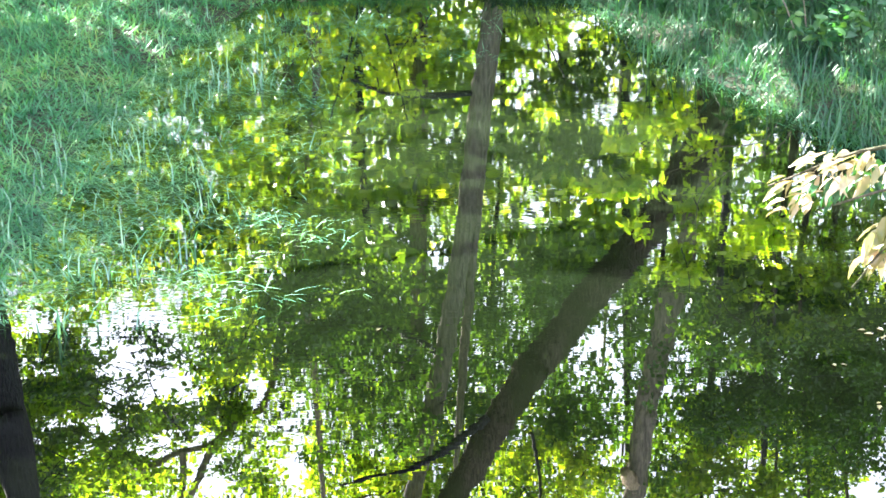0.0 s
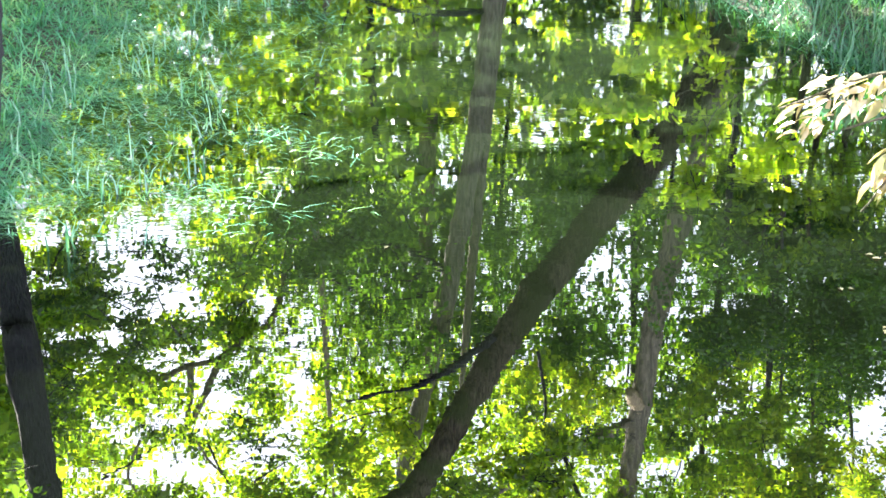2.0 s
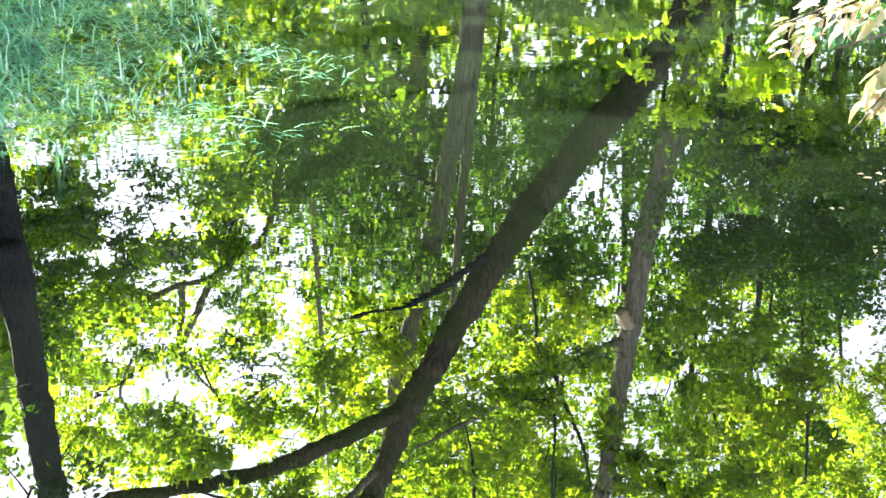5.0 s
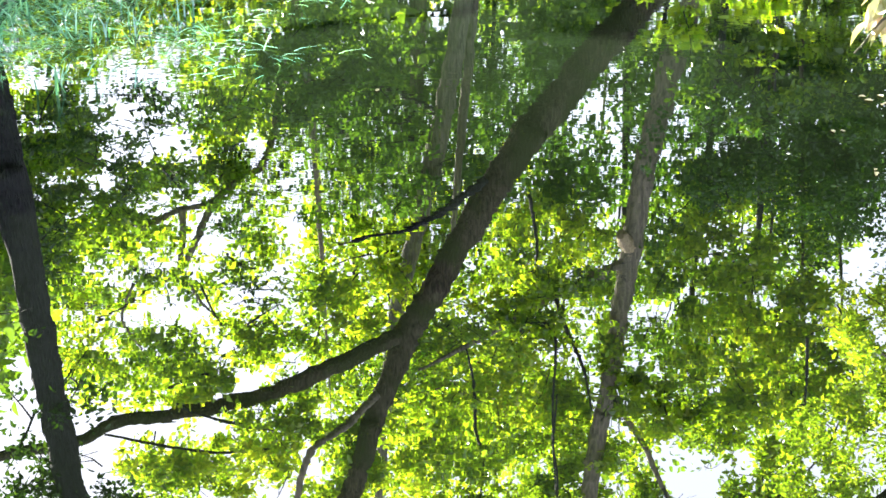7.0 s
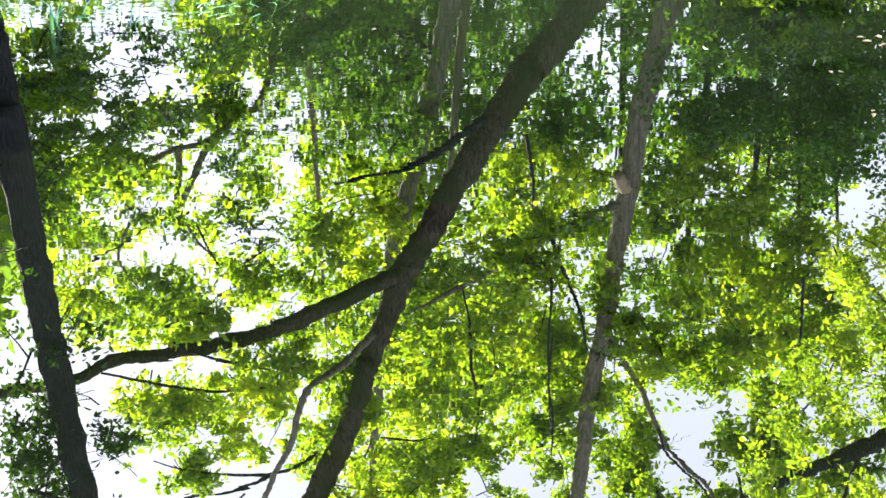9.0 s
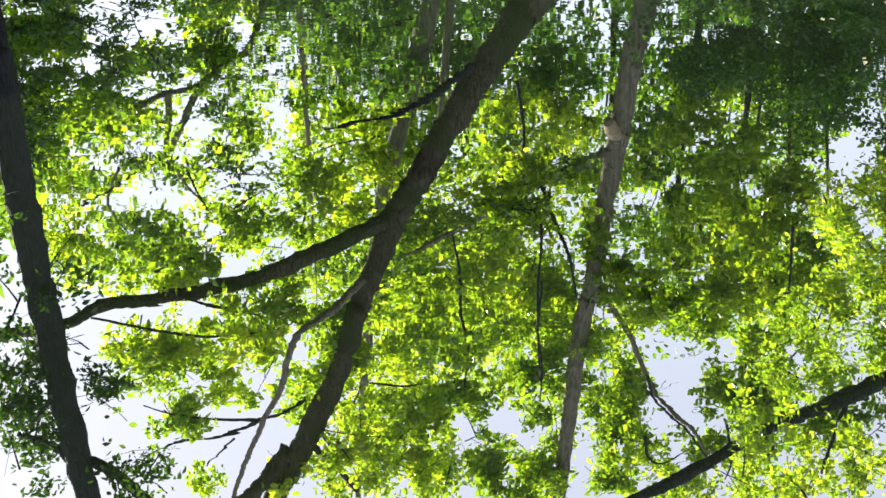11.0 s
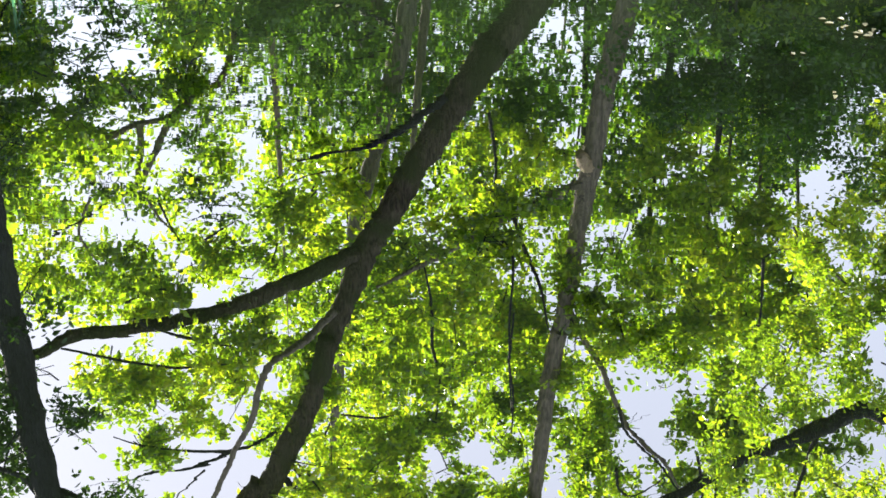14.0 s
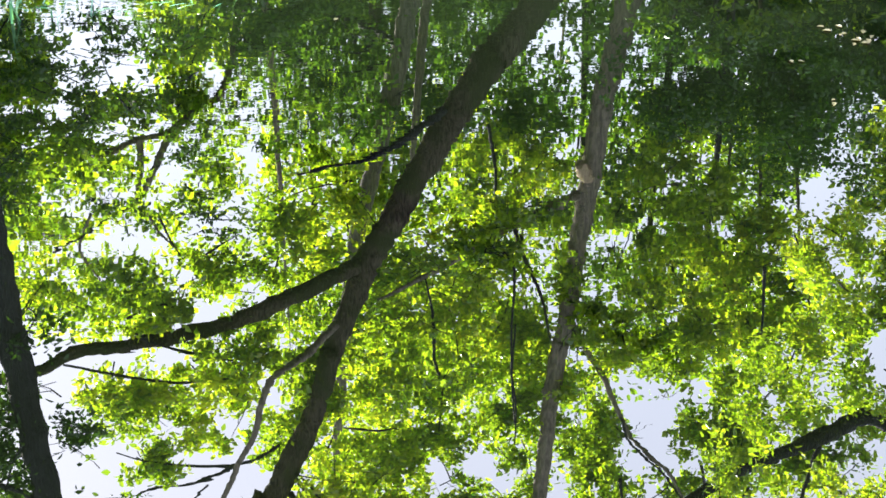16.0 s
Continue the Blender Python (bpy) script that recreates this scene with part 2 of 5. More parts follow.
BROAD = np.array([(0, 0, 0), (-0.17, 0.14, 0.06), (-0.27, 0.36, 0.09), (-0.22, 0.62, 0.05), (-0.1, 0.84, -0.05), (0, 1, -0.14),
                  (0.1, 0.84, -0.05), (0.22, 0.62, 0.05), (0.27, 0.36, 0.09), (0.17, 0.14, 0.06), (0, 0.36, 0.0), (0, 0.7, -0.04)])
BROAD_FACES = np.array([(0, 10, 2, 1), (10, 11, 3, 2), (11, 5, 4, 3), (0, 9, 8, 10), (10, 8, 7, 11), (11, 7, 6, 5)])


def leaf_mesh(name, centres, sizes, mat, rng, tilt=0.6, parent=None, label="", shape=None):
    """Single leaves at the places given, mostly lying flat with a random tilt, in one mesh."""
    n = len(centres)
    spin = rng.uniform(0, 2 * math.pi, n)
    tx, ty = rng.normal(0, tilt, n), rng.normal(0, tilt, n)
    pts, quads = (LEAF, LEAF_FACES) if shape is None else shape
    p = pts[None] * sizes[:, None, None]
    cs, sn = np.cos(tx)[:, None], np.sin(tx)[:, None]
    p = np.stack([p[..., 0], p[..., 1] * cs - p[..., 2] * sn, p[..., 1] * sn + p[..., 2] * cs], -1)
    cs, sn = np.cos(ty)[:, None], np.sin(ty)[:, None]
    p = np.stack([p[..., 0] * cs + p[..., 2] * sn, p[..., 1], -p[..., 0] * sn + p[..., 2] * cs], -1)
    cs, sn = np.cos(spin)[:, None], np.sin(spin)[:, None]
    p = np.stack([p[..., 0] * cs - p[..., 1] * sn, p[..., 0] * sn + p[..., 1] * cs, p[..., 2]], -1)
    p = (p + centres[:, None]).reshape(-1, 3)
    f = (quads[None] + len(pts) * np.arange(n)[:, None, None]).reshape(-1, 4)
    return fast_mesh(name, p, f, mat, parent, label)


def fast_mesh(name, p, f, mat, parent=None, label=""):
    me = bpy.data.meshes.new(name)
    me.vertices.add(len(p)), me.loops.add(f.size), me.polygons.add(len(f))
    me.vertices.foreach_set("co", p.astype(np.float32).ravel())
    me.loops.foreach_set("vertex_index", f.astype(np.int32).ravel())
    me.polygons.foreach_set("loop_start", (np.arange(len(f)) * f.shape[1]).astype(np.int32))
    me.materials.append(mat)
    me.update(calc_edges=True)
    me.validate()
    ob = new(name, me)
    if parent:
        ob.parent = parent
    if label:
        ob["label"] = label
    return ob


def lumps(p, rng, size, waves=18):
    """A smooth random field over the points p, about -2 to 2, with lumps of the given size."""
    k = rng.normal(0, 1, (waves, 3)) * np.array((1, 1, 1.5))
    k *= (2 * math.pi / size * rng.uniform(0.6, 1.5, (waves, 1))) / np.linalg.norm(k, axis=1)[:, None]
    return np.cos(p @ k.T + rng.uniform(0, 2 * math.pi, waves)).sum(1) / math.sqrt(waves / 2)


def sprays(masses, rng, leaf, per_spray=34, flat=0.35, spread=0.19, gaps=0.0, lump=0.8, fill=1.0, clear=()):
    """Leaf places for foliage masses (x, y, z, half-sizes, leaves a cubic metre): drooping sprays, gathered in lumps with gaps between."""
    places = []
    for x, y, z, rx, ry, rz, dens in masses:
        count = max(3, int(22 * rx * ry * rz * dens * fill / per_spray))
        d = rng.normal(0, 1, (count, 3))
        d /= np.linalg.norm(d, axis=1)[:, None]
        c = d * rng.uniform(0.12, 1, (count, 1)) ** 0.45 * np.array((rx, ry, rz)) * 1.15 + np.array((x, y, z))
        e = rng.normal(0, 1, (count, per_spray, 3))
        e *= rng.uniform(0, 1.7, (count, per_spray, 1)) ** 0.6 / np.linalg.norm(e, axis=2)[..., None]
        k = e * np.array((spread, spread, spread * flat))
        k[..., 2] -= 0.3 * np.hypot(k[..., 0], k[..., 1])
        places.append((c[:, None] + k).reshape(-1, 3))
    c = np.concatenate(places)
    c = c[lumps(c, rng, lump) + 0.7 * lumps(c, rng, 2.6 * lump) + 0.12 * rng.normal(0, 1, len(c)) > gaps]
    if clear:
        ragged = 0.3 * lumps(c, rng, 0.35)
        for x, z, rx, rz in clear:      # ragged openings through the foliage, a few leaves left in each
            d = np.hypot((c[:, 0] - x) / rx, (c[:, 2] - z) / rz) + ragged
            keep = (d > 1) | (rng.uniform(0, 1, len(c)) < 0.06)
            c, ragged = c[keep], ragged[keep]
    return c, leaf * rng.uniform(0.65, 1.25, len(c))


def twigs(places, parent, rng, count, reach=0.8):
    """Thin dark twigs running through the leaves, too many to count, in one mesh."""
    verts, faces = [], []
    joints = 5
    for p in places[rng.choice(len(places), count)]:
        d = rng.normal(0, 1, 3) * np.array((1, 0.6, 0.55))
        d /= np.linalg.norm(d)
        length, r = rng.uniform(0.3, 0.8) * reach, rng.uniform(0.004, 0.012)
        bend = rng.normal(0, 0.25, 3)
        n0 = len(verts)
        for j in range(joints):
            u = j / (joints - 1)
            c = p + length * (u - 0.5) * d + bend * length * (u - 0.5) ** 2
            q = r * (1.1 - 0.8 * u)
            for a in (0, 2.09, 4.19):
                verts.append(c + q * np.array((math.cos(a), 0.4 * math.sin(a), math.sin(a))))
        for j in range(joints - 1):
            for i in range(3):
                a, b = n0 + 3 * j + i, n0 + 3 * j + (i + 1) % 3
                faces.append((a, b, b + 3, a + 3))
    return tagged(mesh_object("twigs", verts, faces, DARK_BARK, parent), kind="stuff")


def crown(name, masses, mat, parent, leaf=0.075, seed=0, label="", twig_count=0, **more):
    rng = np.random.default_rng(seed)
    c, s = sprays(masses, rng, leaf, **more)
    ob = leaf_mesh(name, c, s, mat, rng, 0.7, parent, label)
    if twig_count:
        twigs(c, parent, rng, twig_count)
    return ob


def thing(name, place, label, category, group="", kind=""):
    ob = new(name)
    ob.empty_display_size = 0.2
    return tagged(ob, label, category, group, kind)


# ---- ground and water ----
LEFT_Y, LEFT_X = (3, 7, 9.2, 10.5, 11.3, 13.2, 14.5, 15.6, 17.2, 19), (-3.7, -3.5, -3.05, -2.9, -2.85, -2.85, -2.8, -2.75, -2.5, -1.8)
RIGHT_Y, RIGHT_X = (3, 6, 9, 12, 13.4, 14.4, 15.5, 17, 19), (2.3, 2.5, 3.4, 3.8, 3.25, 2.8, 2.3, 1.95, 1.45)


def shore(x, y):
    """Metres into the water from the nearest bank; minus on land."""
    l, r = np.interp(y, LEFT_Y, LEFT_X), np.interp(y, RIGHT_Y, RIGHT_X)
    return np.minimum(np.minimum(x - l, r - x), np.minimum(19.0 - y, y - 3.4))


def wave(x, y):
    return 0.5 * np.sin(1.7 * x + 0.6 * y) * np.sin(1.3 * y - 0.5 * x) + 0.3 * np.sin(4.1 * x + 2) * np.sin(3.7 * y + 1)


def height(x, y):
    d = shore(x, y) + 0.12 * wave(2 * x, 2 * y)
    wet = -0.45 * np.clip(d, 0, 1.5) / 1.5 - 0.03 * np.clip(d, 0, 0.1) / 0.1
    land = 0.18 * (1 - np.exp(np.clip(d, -60, 0) / 0.45)) + 0.045 * np.clip(-d, 0, 25) + 0.07 * wave(x, y) * np.clip(-d, 0, 1)
    near = np.clip((3.4 - y) / 3.4, 0, 1) ** 0.8 * 1.7
    return np.where(d > 0, wet, land) + near


def axis(lo, hi, fine_lo, fine_hi, step):
    far_lo = fine_lo - np.geomspace(step, fine_lo - lo, 22)[::-1]
    far_hi = fine_hi + np.geomspace(step, hi - fine_hi, 22)
    return np.concatenate([far_lo, np.arange(fine_lo, fine_hi + 1e-6, step), far_hi])


def build_ground():
    gx, gy = axis(-400, 400, -9, 9, 0.15), axis(-300, 600, 2, 26, 0.15)
    X, Y = np.meshgrid(gx, gy)
    Z = height(X, Y)
    nx, ny = len(gx), len(gy)
    idx = np.arange(nx * ny).reshape(ny, nx)
    f = np.stack([idx[:-1, :-1], idx[:-1, 1:], idx[1:, 1:], idx[1:, :-1]], -1).reshape(-1, 4)
    ob = fast_mesh("ground", np.stack([X, Y, Z], -1).reshape(-1, 3), f, SOIL)
    return tagged(ob, "dark muddy ground with moss under the trees", "ground", kind="structure")


def build_water():
    v = [(-7, 1.5, 0), (7, 1.5, 0), (7, 21, 0), (-7, 21, 0)]
    ob = mesh_object("water", v, [(0, 1, 2, 3)], WATER, smooth=False)
    return tagged(ob, "still dark stream water mirroring the trees", "water", kind="structure")


build_ground()
build_water()


# ---- grass ----
def blades(name, x, y, z, lengths, rng, mat, lean=0.6, width=0.013, bend=0.9, drift=0.0):
    """Arching grass blades, three lengths each, in one mesh."""
    n = len(x)
    a = rng.uniform(0, 2 * math.pi, n)
    combed = rng.normal(0, 0.35, n) + math.pi * rng.integers(0, 2, n)     # washed flat across the stream
    a = np.where(rng.uniform(0, 1, n) < drift, combed, a)
    ln = np.clip(rng.normal(lean, 0.45, n), 0.05, 1.5)
    bd = np.clip(rng.normal(bend, 0.45, n), 0.1, 1.9)
    verts = []
    px, pz = np.zeros(n), np.zeros(n)
    joints = 3
    for j in range(joints):
        u = j / (joints - 1)
        w = width * (1 - u) ** 0.6 * 0.5 + 0.0004
        cx, cy = x + px * np.cos(a), y + px * np.sin(a)
        for s in (-1, 1):
            verts.append(np.stack([cx - s * w * np.sin(a), cy + s * w * np.cos(a), z + pz], -1))
        ang = ln + bd * u
        px = px + lengths / (joints - 1) * np.sin(ang)
        pz = pz + lengths / (joints - 1) * np.cos(ang)
        pz = np.maximum(pz, -z + 0.012)
    p = np.stack(verts, 1).reshape(-1, 3)
    q = np.array([(2 * j, 2 * j + 1, 2 * j + 3, 2 * j + 2) for j in range(joints - 1)])
    f = (q[None] + 2 * joints * np.arange(n)[:, None, None]).reshape(-1, 4)
    return fast_mesh(name, p, f, mat)


def grass_field(name, box, tufts, per, rng, keep, lengths, label, mat=None, lean=1.1, spread=0.09, width=0.011, bend=1.0, drift=0.0):
    x0, y0, x1, y1 = box
    tx, ty = rng.uniform(x0, x1, tufts), rng.uniform(y0, y1, tufts)
    patchy = wave(1.9 * tx + 3, 2.3 * ty) + 0.5 * wave(5 * tx, 6 * ty + 2)
    ok = keep(tx, ty) & (patchy + rng.normal(0, 0.25, tufts) > -0.75)
    tx, ty = tx[ok], ty[ok]
    scale = np.repeat(rng.uniform(0.55, 1.25, len(tx)) * (1 + 0.35 * wave(1.1 * tx, 1.4 * ty + 1)), per)
    x = np.repeat(tx, per) + rng.normal(0, spread, len(tx) * per)
    y = np.repeat(ty, per) + rng.normal(0, spread, len(tx) * per)
    z = np.maximum(height(x, y), -0.02)
    ob = blades(name, x, y, z, rng.uniform(*lengths, len(x)) * scale, rng, mat or BLADE, lean, width, bend, drift)
    return tagged(ob, label, "grass", kind="stuff")


rng = np.random.default_rng(5)


def on_land(x, y):
    return shore(x, y) + 0.25 * wave(1.5 * x, 1.5 * y) < 0.05


def on_right_land(x, y):
    return shore(x, y) + 0.2 * wave(1.5 * x, 1.5 * y) < 0.16


def thin_edge(x, y):
    d = shore(x, y) + 0.3 * wave(1.2 * x, 1.2 * y)
    return (y > 9.9) & (d > -0.1) & (d < 2.1) & (rng.uniform(0, 1, len(x)) < np.exp(-np.clip(d, 0, 2.1) / 0.7) * (0.25 + 0.75 * (wave(2.6 * x, 2.2 * y + 1) > 0))) & (x < 1.0)


grass_field("bank_grass", (-7.5, 7.2, 0, 21), 8600, 12, rng, on_land, (0.1, 0.26), "matted blue-green grass lying at the water's edge", lean=1.2, spread=0.1, width=0.0135, bend=0.5, drift=0.45)
grass_field("bank_grass", (0.6, 11.5, 7.5, 21), 6000, 12, rng, on_right_land, (0.12, 0.32), "lush green grass with tree shade put into its colour", SHADED_BLADE, lean=1.1, spread=0.1, width=0.012, bend=0.6)
grass_field("floating_grass", (-3.5, 7.5, 0.5, 18), 15000, 7, rng, thin_edge, (0.08, 0.26), "thin grass trailing out over shallow water", LYING, lean=1.5, spread=0.14, width=0.0065, bend=0.1, drift=0.75)

grass_field("tall_grass", (-3.6, 9.6, -0.6, 18), 230, 7, rng, lambda x, y: (shore(x, y) > -0.5) & (shore(x, y) < 1.2) & (x < -0.7), (0.14, 0.34), "arching tufts of green grass blades in shallow water", LYING, lean=0.6, spread=0.06, width=0.012, bend=1.4)
grass_field("tall_grass", (1.2, 12.5, 5.5, 18), 260, 5, rng, lambda x, y: (shore(x, y) > -0.8) & (shore(x, y) < 0.3) & (x > 1), (0.3, 0.6), "tall drooping green grass blades by the stream", SHADED_BLADE, lean=0.6, spread=0.09, width=0.014, bend=1.3)


def herb_clump(x, y, reach, count, seed):
    """A clump of broad-leaved herbs standing in the bank grass."""
    t = thing("herb_clump", None, "clump of broad-leaved green herbs in bank grass", "plant", "herbs on the bank")
    rng = np.random.default_rng(seed)
    feet = np.stack([x + reach * rng.normal(0, 0.5, count), y + reach * rng.normal(0, 0.5, count)], -1)
    tops = []
    for k, (fx, fy) in enumerate(feet):
        z = float(height(np.array(fx), np.array(fy)))
        tall = rng.uniform(0.3, 0.55)
        lean = rng.normal(0, 0.08, 2)
        limb("stem", [(fx, fy, z - 0.02, 0.006), (fx + 0.5 * lean[0], fy + 0.5 * lean[1], z + 0.5 * tall, 0.005), (fx + lean[0], fy + lean[1], z + tall, 0.003)], HERB, t, sides=5, steps=3, seed=seed + k)
        for u in rng.uniform(0.35, 1.0, 9):
            tops.append((fx + u * lean[0], fy + u * lean[1], z + u * tall))
    leaf_mesh("leaves", np.array(tops), rng.uniform(0.1, 0.17, len(tops)), HERB, rng, 0.45, t, shape=(BROAD, BROAD_FACES))


for k, (x, y) in enumerate(((3.3, 15.3), (3.9, 15.9), (3.5, 16.6), (4.3, 15.2), (3.0, 16.2), (4.0, 14.6))):
    herb_clump(x, y, 0.3, 9, 170 + 20 * k)

# ---- trees ----
leaning_tree = thing("leaning_tree", None, "mossy brown tree leaning over the water and forking", "tree")
limb("trunk", [(3.15, 18.9, 0.1, 0.27), (2.9, 18.8, 1.46, 0.189), (2.27, 18.6, 2.54, 0.189), (1.91, 18.5, 2.99, 0.19), (1, 18.1, 3.98, 0.189), (0.94, 17.9, 3.98, 0.175), (0.56, 17.7, 4.5, 0.169), (0.18, 17.5, 5.1, 0.157), (-0.14, 17.4, 5.69, 0.152), (-0.41, 17.3, 6.15, 0.147), (-0.62, 17.1, 6.62, 0.122), (-0.82, 17, 7.16, 0.123), (-0.84, 16.9, 7.18, 0.123), (-1.04, 16.8, 7.86, 0.121), (-1.31, 16.7, 8.48, 0.146), (-1.66, 16.6, 9.23, 0.135), (-1.95, 16.5, 9.84, 0.124), (-2.81, 16.3, 12.24, 0.059)], BARK, leaning_tree, "mossy dark brown trunk", seed=1)
limb("limb", [(-0.32, 17.3, 6.16, 0.07), (-0.6, 17.2, 6.16, 0.099), (-1.18, 17, 6.37, 0.092), (-2.13, 16.8, 6.69, 0.083), (-3.03, 16.5, 6.72, 0.076), (-3.56, 16.3, 6.68, 0.069), (-4.03, 16.1, 6.82, 0.063), (-4.82, 16, 6.91, 0.057), (-5.77, 15.8, 7.09, 0.038)], BARK, leaning_tree, "long arching side limb", seed=2)
limb("branch", [(0.46, 17.6, 4.37, 0.05), (0.18, 17.5, 4.56, 0.043), (-0.1, 17.4, 4.71, 0.04), (-0.41, 17.3, 4.84, 0.034), (-0.78, 17.2, 4.86, 0.025), (-1.16, 17.1, 4.92, 0.015)], DARK_BARK, leaning_tree, "thin bare side branch", seed=3)
limb("branch", [(-1.66, 16.6, 8.9, 0.101), (-1.92, 16.5, 9.24, 0.101), (-2.26, 16.4, 9.59, 0.089), (-2.88, 16.3, 10.03, 0.069)], BARK, leaning_tree, "", seed=4)
limb("branch", [(-1.51, 16.6, 8.65, 0.047), (-1.23, 16.7, 9.06, 0.034), (-0.87, 16.8, 9.65, 0.028)], DARK_BARK, leaning_tree, "", seed=5)
limb("branch", [(-0.76, 16.9, 6.69, 0.046), (-1.07, 16.5, 6.84, 0.046), (-1.46, 16, 6.9, 0.038), (-1.64, 15.9, 7.5, 0.035), (-1.85, 15.9, 7.96, 0.032), (-2.19, 15.9, 8.84, 0.027), (-2.35, 15.9, 9.68, 0.02)], GREY_BARK, leaning_tree, "thin kinked grey branch", seed=6)
limb("twig", [(-1.42, 16.6, 8.17, 0.02), (-1.69, 16.5, 8.29, 0.02), (-1.98, 16.5, 8.4, 0.023), (-2.15, 16.5, 8.5, 0.02), (-2.47, 16.4, 8.54, 0.017), (-2.88, 16.3, 8.53, 0.013), (-3.18, 16.3, 8.68, 0.01), (-3.31, 16.3, 8.83, 0.007)], DARK_BARK, leaning_tree, "", seed=7)
limb("twig", [(-1.98, 16.5, 8.4, 0.016), (-2.52, 16.4, 8.28, 0.013), (-2.95, 16.3, 8.15, 0.01), (-3.25, 16.3, 8.03, 0.007)], DARK_BARK, leaning_tree, "", seed=8)
limb("twig", [(-3.7, 16.2, 6.78, 0.013), (-3.12, 16.3, 6.99, 0.016), (-2.52, 16.4, 7.15, 0.016), (-1.9, 16.5, 7.17, 0.01)], DARK_BARK, leaning_tree, "", seed=9)
limb("twig", [(-1.25, 16.7, 8.72, 0.023), (-1.13, 16.7, 8.97, 0.02), (-1, 16.7, 9.39, 0.014)], DARK_BARK, leaning_tree, "", seed=10)
limb("twig", [(-2.97, 16.4, 6.5, 0.016), (-2.51, 16.5, 6.78, 0.019), (-1.9, 16.6, 6.99, 0.013)], DARK_BARK, leaning_tree, "", seed=11)
limb("twig", [(-1.19, 16.6, 8.62, 0.016), (-1.03, 16.55, 8.79, 0.013), (-0.9, 16.5, 9.04, 0.009), (-0.83, 16.45, 9.23, 0.006)], DARK_BARK, leaning_tree, "", sides=6, seed=150)
limb("twig", [(-1.48, 16.6, 8.46, 0.016), (-1.09, 16.55, 8.58, 0.011), (-0.56, 16.5, 8.62, 0.006)], DARK_BARK, leaning_tree, "", sides=6, seed=151)
limb("twig", [(-0.69, 16.6, 7.93, 0.016), (-0.3, 16.55, 7.94, 0.011), (-0.04, 16.5, 7.85, 0.006)], DARK_BARK, leaning_tree, "", sides=6, seed=152)
limb("twig", [(-3.04, 16.6, 6.43, 0.016), (-2.65, 16.55, 6.21, 0.011), (-2.34, 16.5, 6.32, 0.006)], DARK_BARK, leaning_tree, "", sides=6, seed=153)
limb("twig", [(-2.28, 16.6, 8.72, 0.016), (-2.62, 16.55, 9.1, 0.006)], DARK_BARK, leaning_tree, "", sides=6, seed=154)
limb("twig", [(-3.76, 16.6, 5.58, 0.016), (-3.44, 16.55, 5.37, 0.011), (-3.11, 16.5, 5.13, 0.006)], DARK_BARK, leaning_tree, "", sides=6, seed=155)
limb("twig", [(-2.59, 16.6, 5.18, 0.016), (-2.48, 16.55, 5.43, 0.011), (-2.36, 16.5, 5.64, 0.006)], DARK_BARK, leaning_tree, "", sides=6, seed=156)
limb("twig", [(-2.13, 16.6, 5.63, 0.016), (-1.75, 16.55, 5.35, 0.006)], DARK_BARK, leaning_tree, "", sides=6, seed=157)
tufts = [
    (-3.11, 16.5, 6.1, 1.12, 0.3, 0.43, 1000),
    (-1.84, 17.4, 6.2, 0.71, 0.32, 0.34, 1334),
    (-3.24, 16.2, 7.11, 0.57, 0.24, 0.27, 900),
    (-2.33, 16.4, 7.17, 0.7, 0.26, 0.46, 850),
    (-0.05, 18.2, 7.46, 1.03, 0.44, 0.88, 852),
    (-1.29, 17.2, 7.6, 0.73, 0.32, 0.47, 1218),
    (-0.34, 17.6, 8.46, 1.17, 0.44, 0.92, 812),
    (-0.61, 17.2, 9.79, 0.84, 0.32, 0.44, 1334),
    (-1.39, 17, 8.29, 0.47, 0.32, 0.41, 871),
    (-2.83, 16.2, 9.43, 0.54, 0.24, 0.21, 871),
    (-3.4, 17.5, 5.45, 0.96, 0.32, 0.33, 871),
    (-2.8, 16.4, 7.63, 0.65, 0.24, 0.35, 900),
]
tufts += [
    (-2.86, 16.3, 8.29, 0.29, 0.2, 0.2, 2032),
    (-3.29, 16.3, 8.07, 0.2, 0.16, 0.15, 2032),
    (-3.16, 16.3, 8.47, 0.2, 0.16, 0.12, 1740),
    (-2.1, 16.7, 7.14, 0.64, 0.24, 0.27, 850),
    (-1.93, 16.6, 7.69, 0.26, 0.24, 0.39, 1160),
    (-1.97, 17.8, 6.66, 0.46, 0.32, 0.27, 1300),
    (-1.25, 17.8, 6.58, 0.36, 0.32, 0.27, 1300),
    (-0.72, 17.8, 6.42, 0.26, 0.32, 0.23, 1300),
    (-1.29, 17.8, 5.83, 0.35, 0.32, 0.3, 1300),
    (-0.59, 17.8, 5.82, 0.3, 0.32, 0.3, 1300),
    (-0.71, 17.8, 5.17, 0.38, 0.32, 0.29, 1300),
    (-3.18, 17, 6.72, 0.45, 0.3, 0.17, 1300),
]
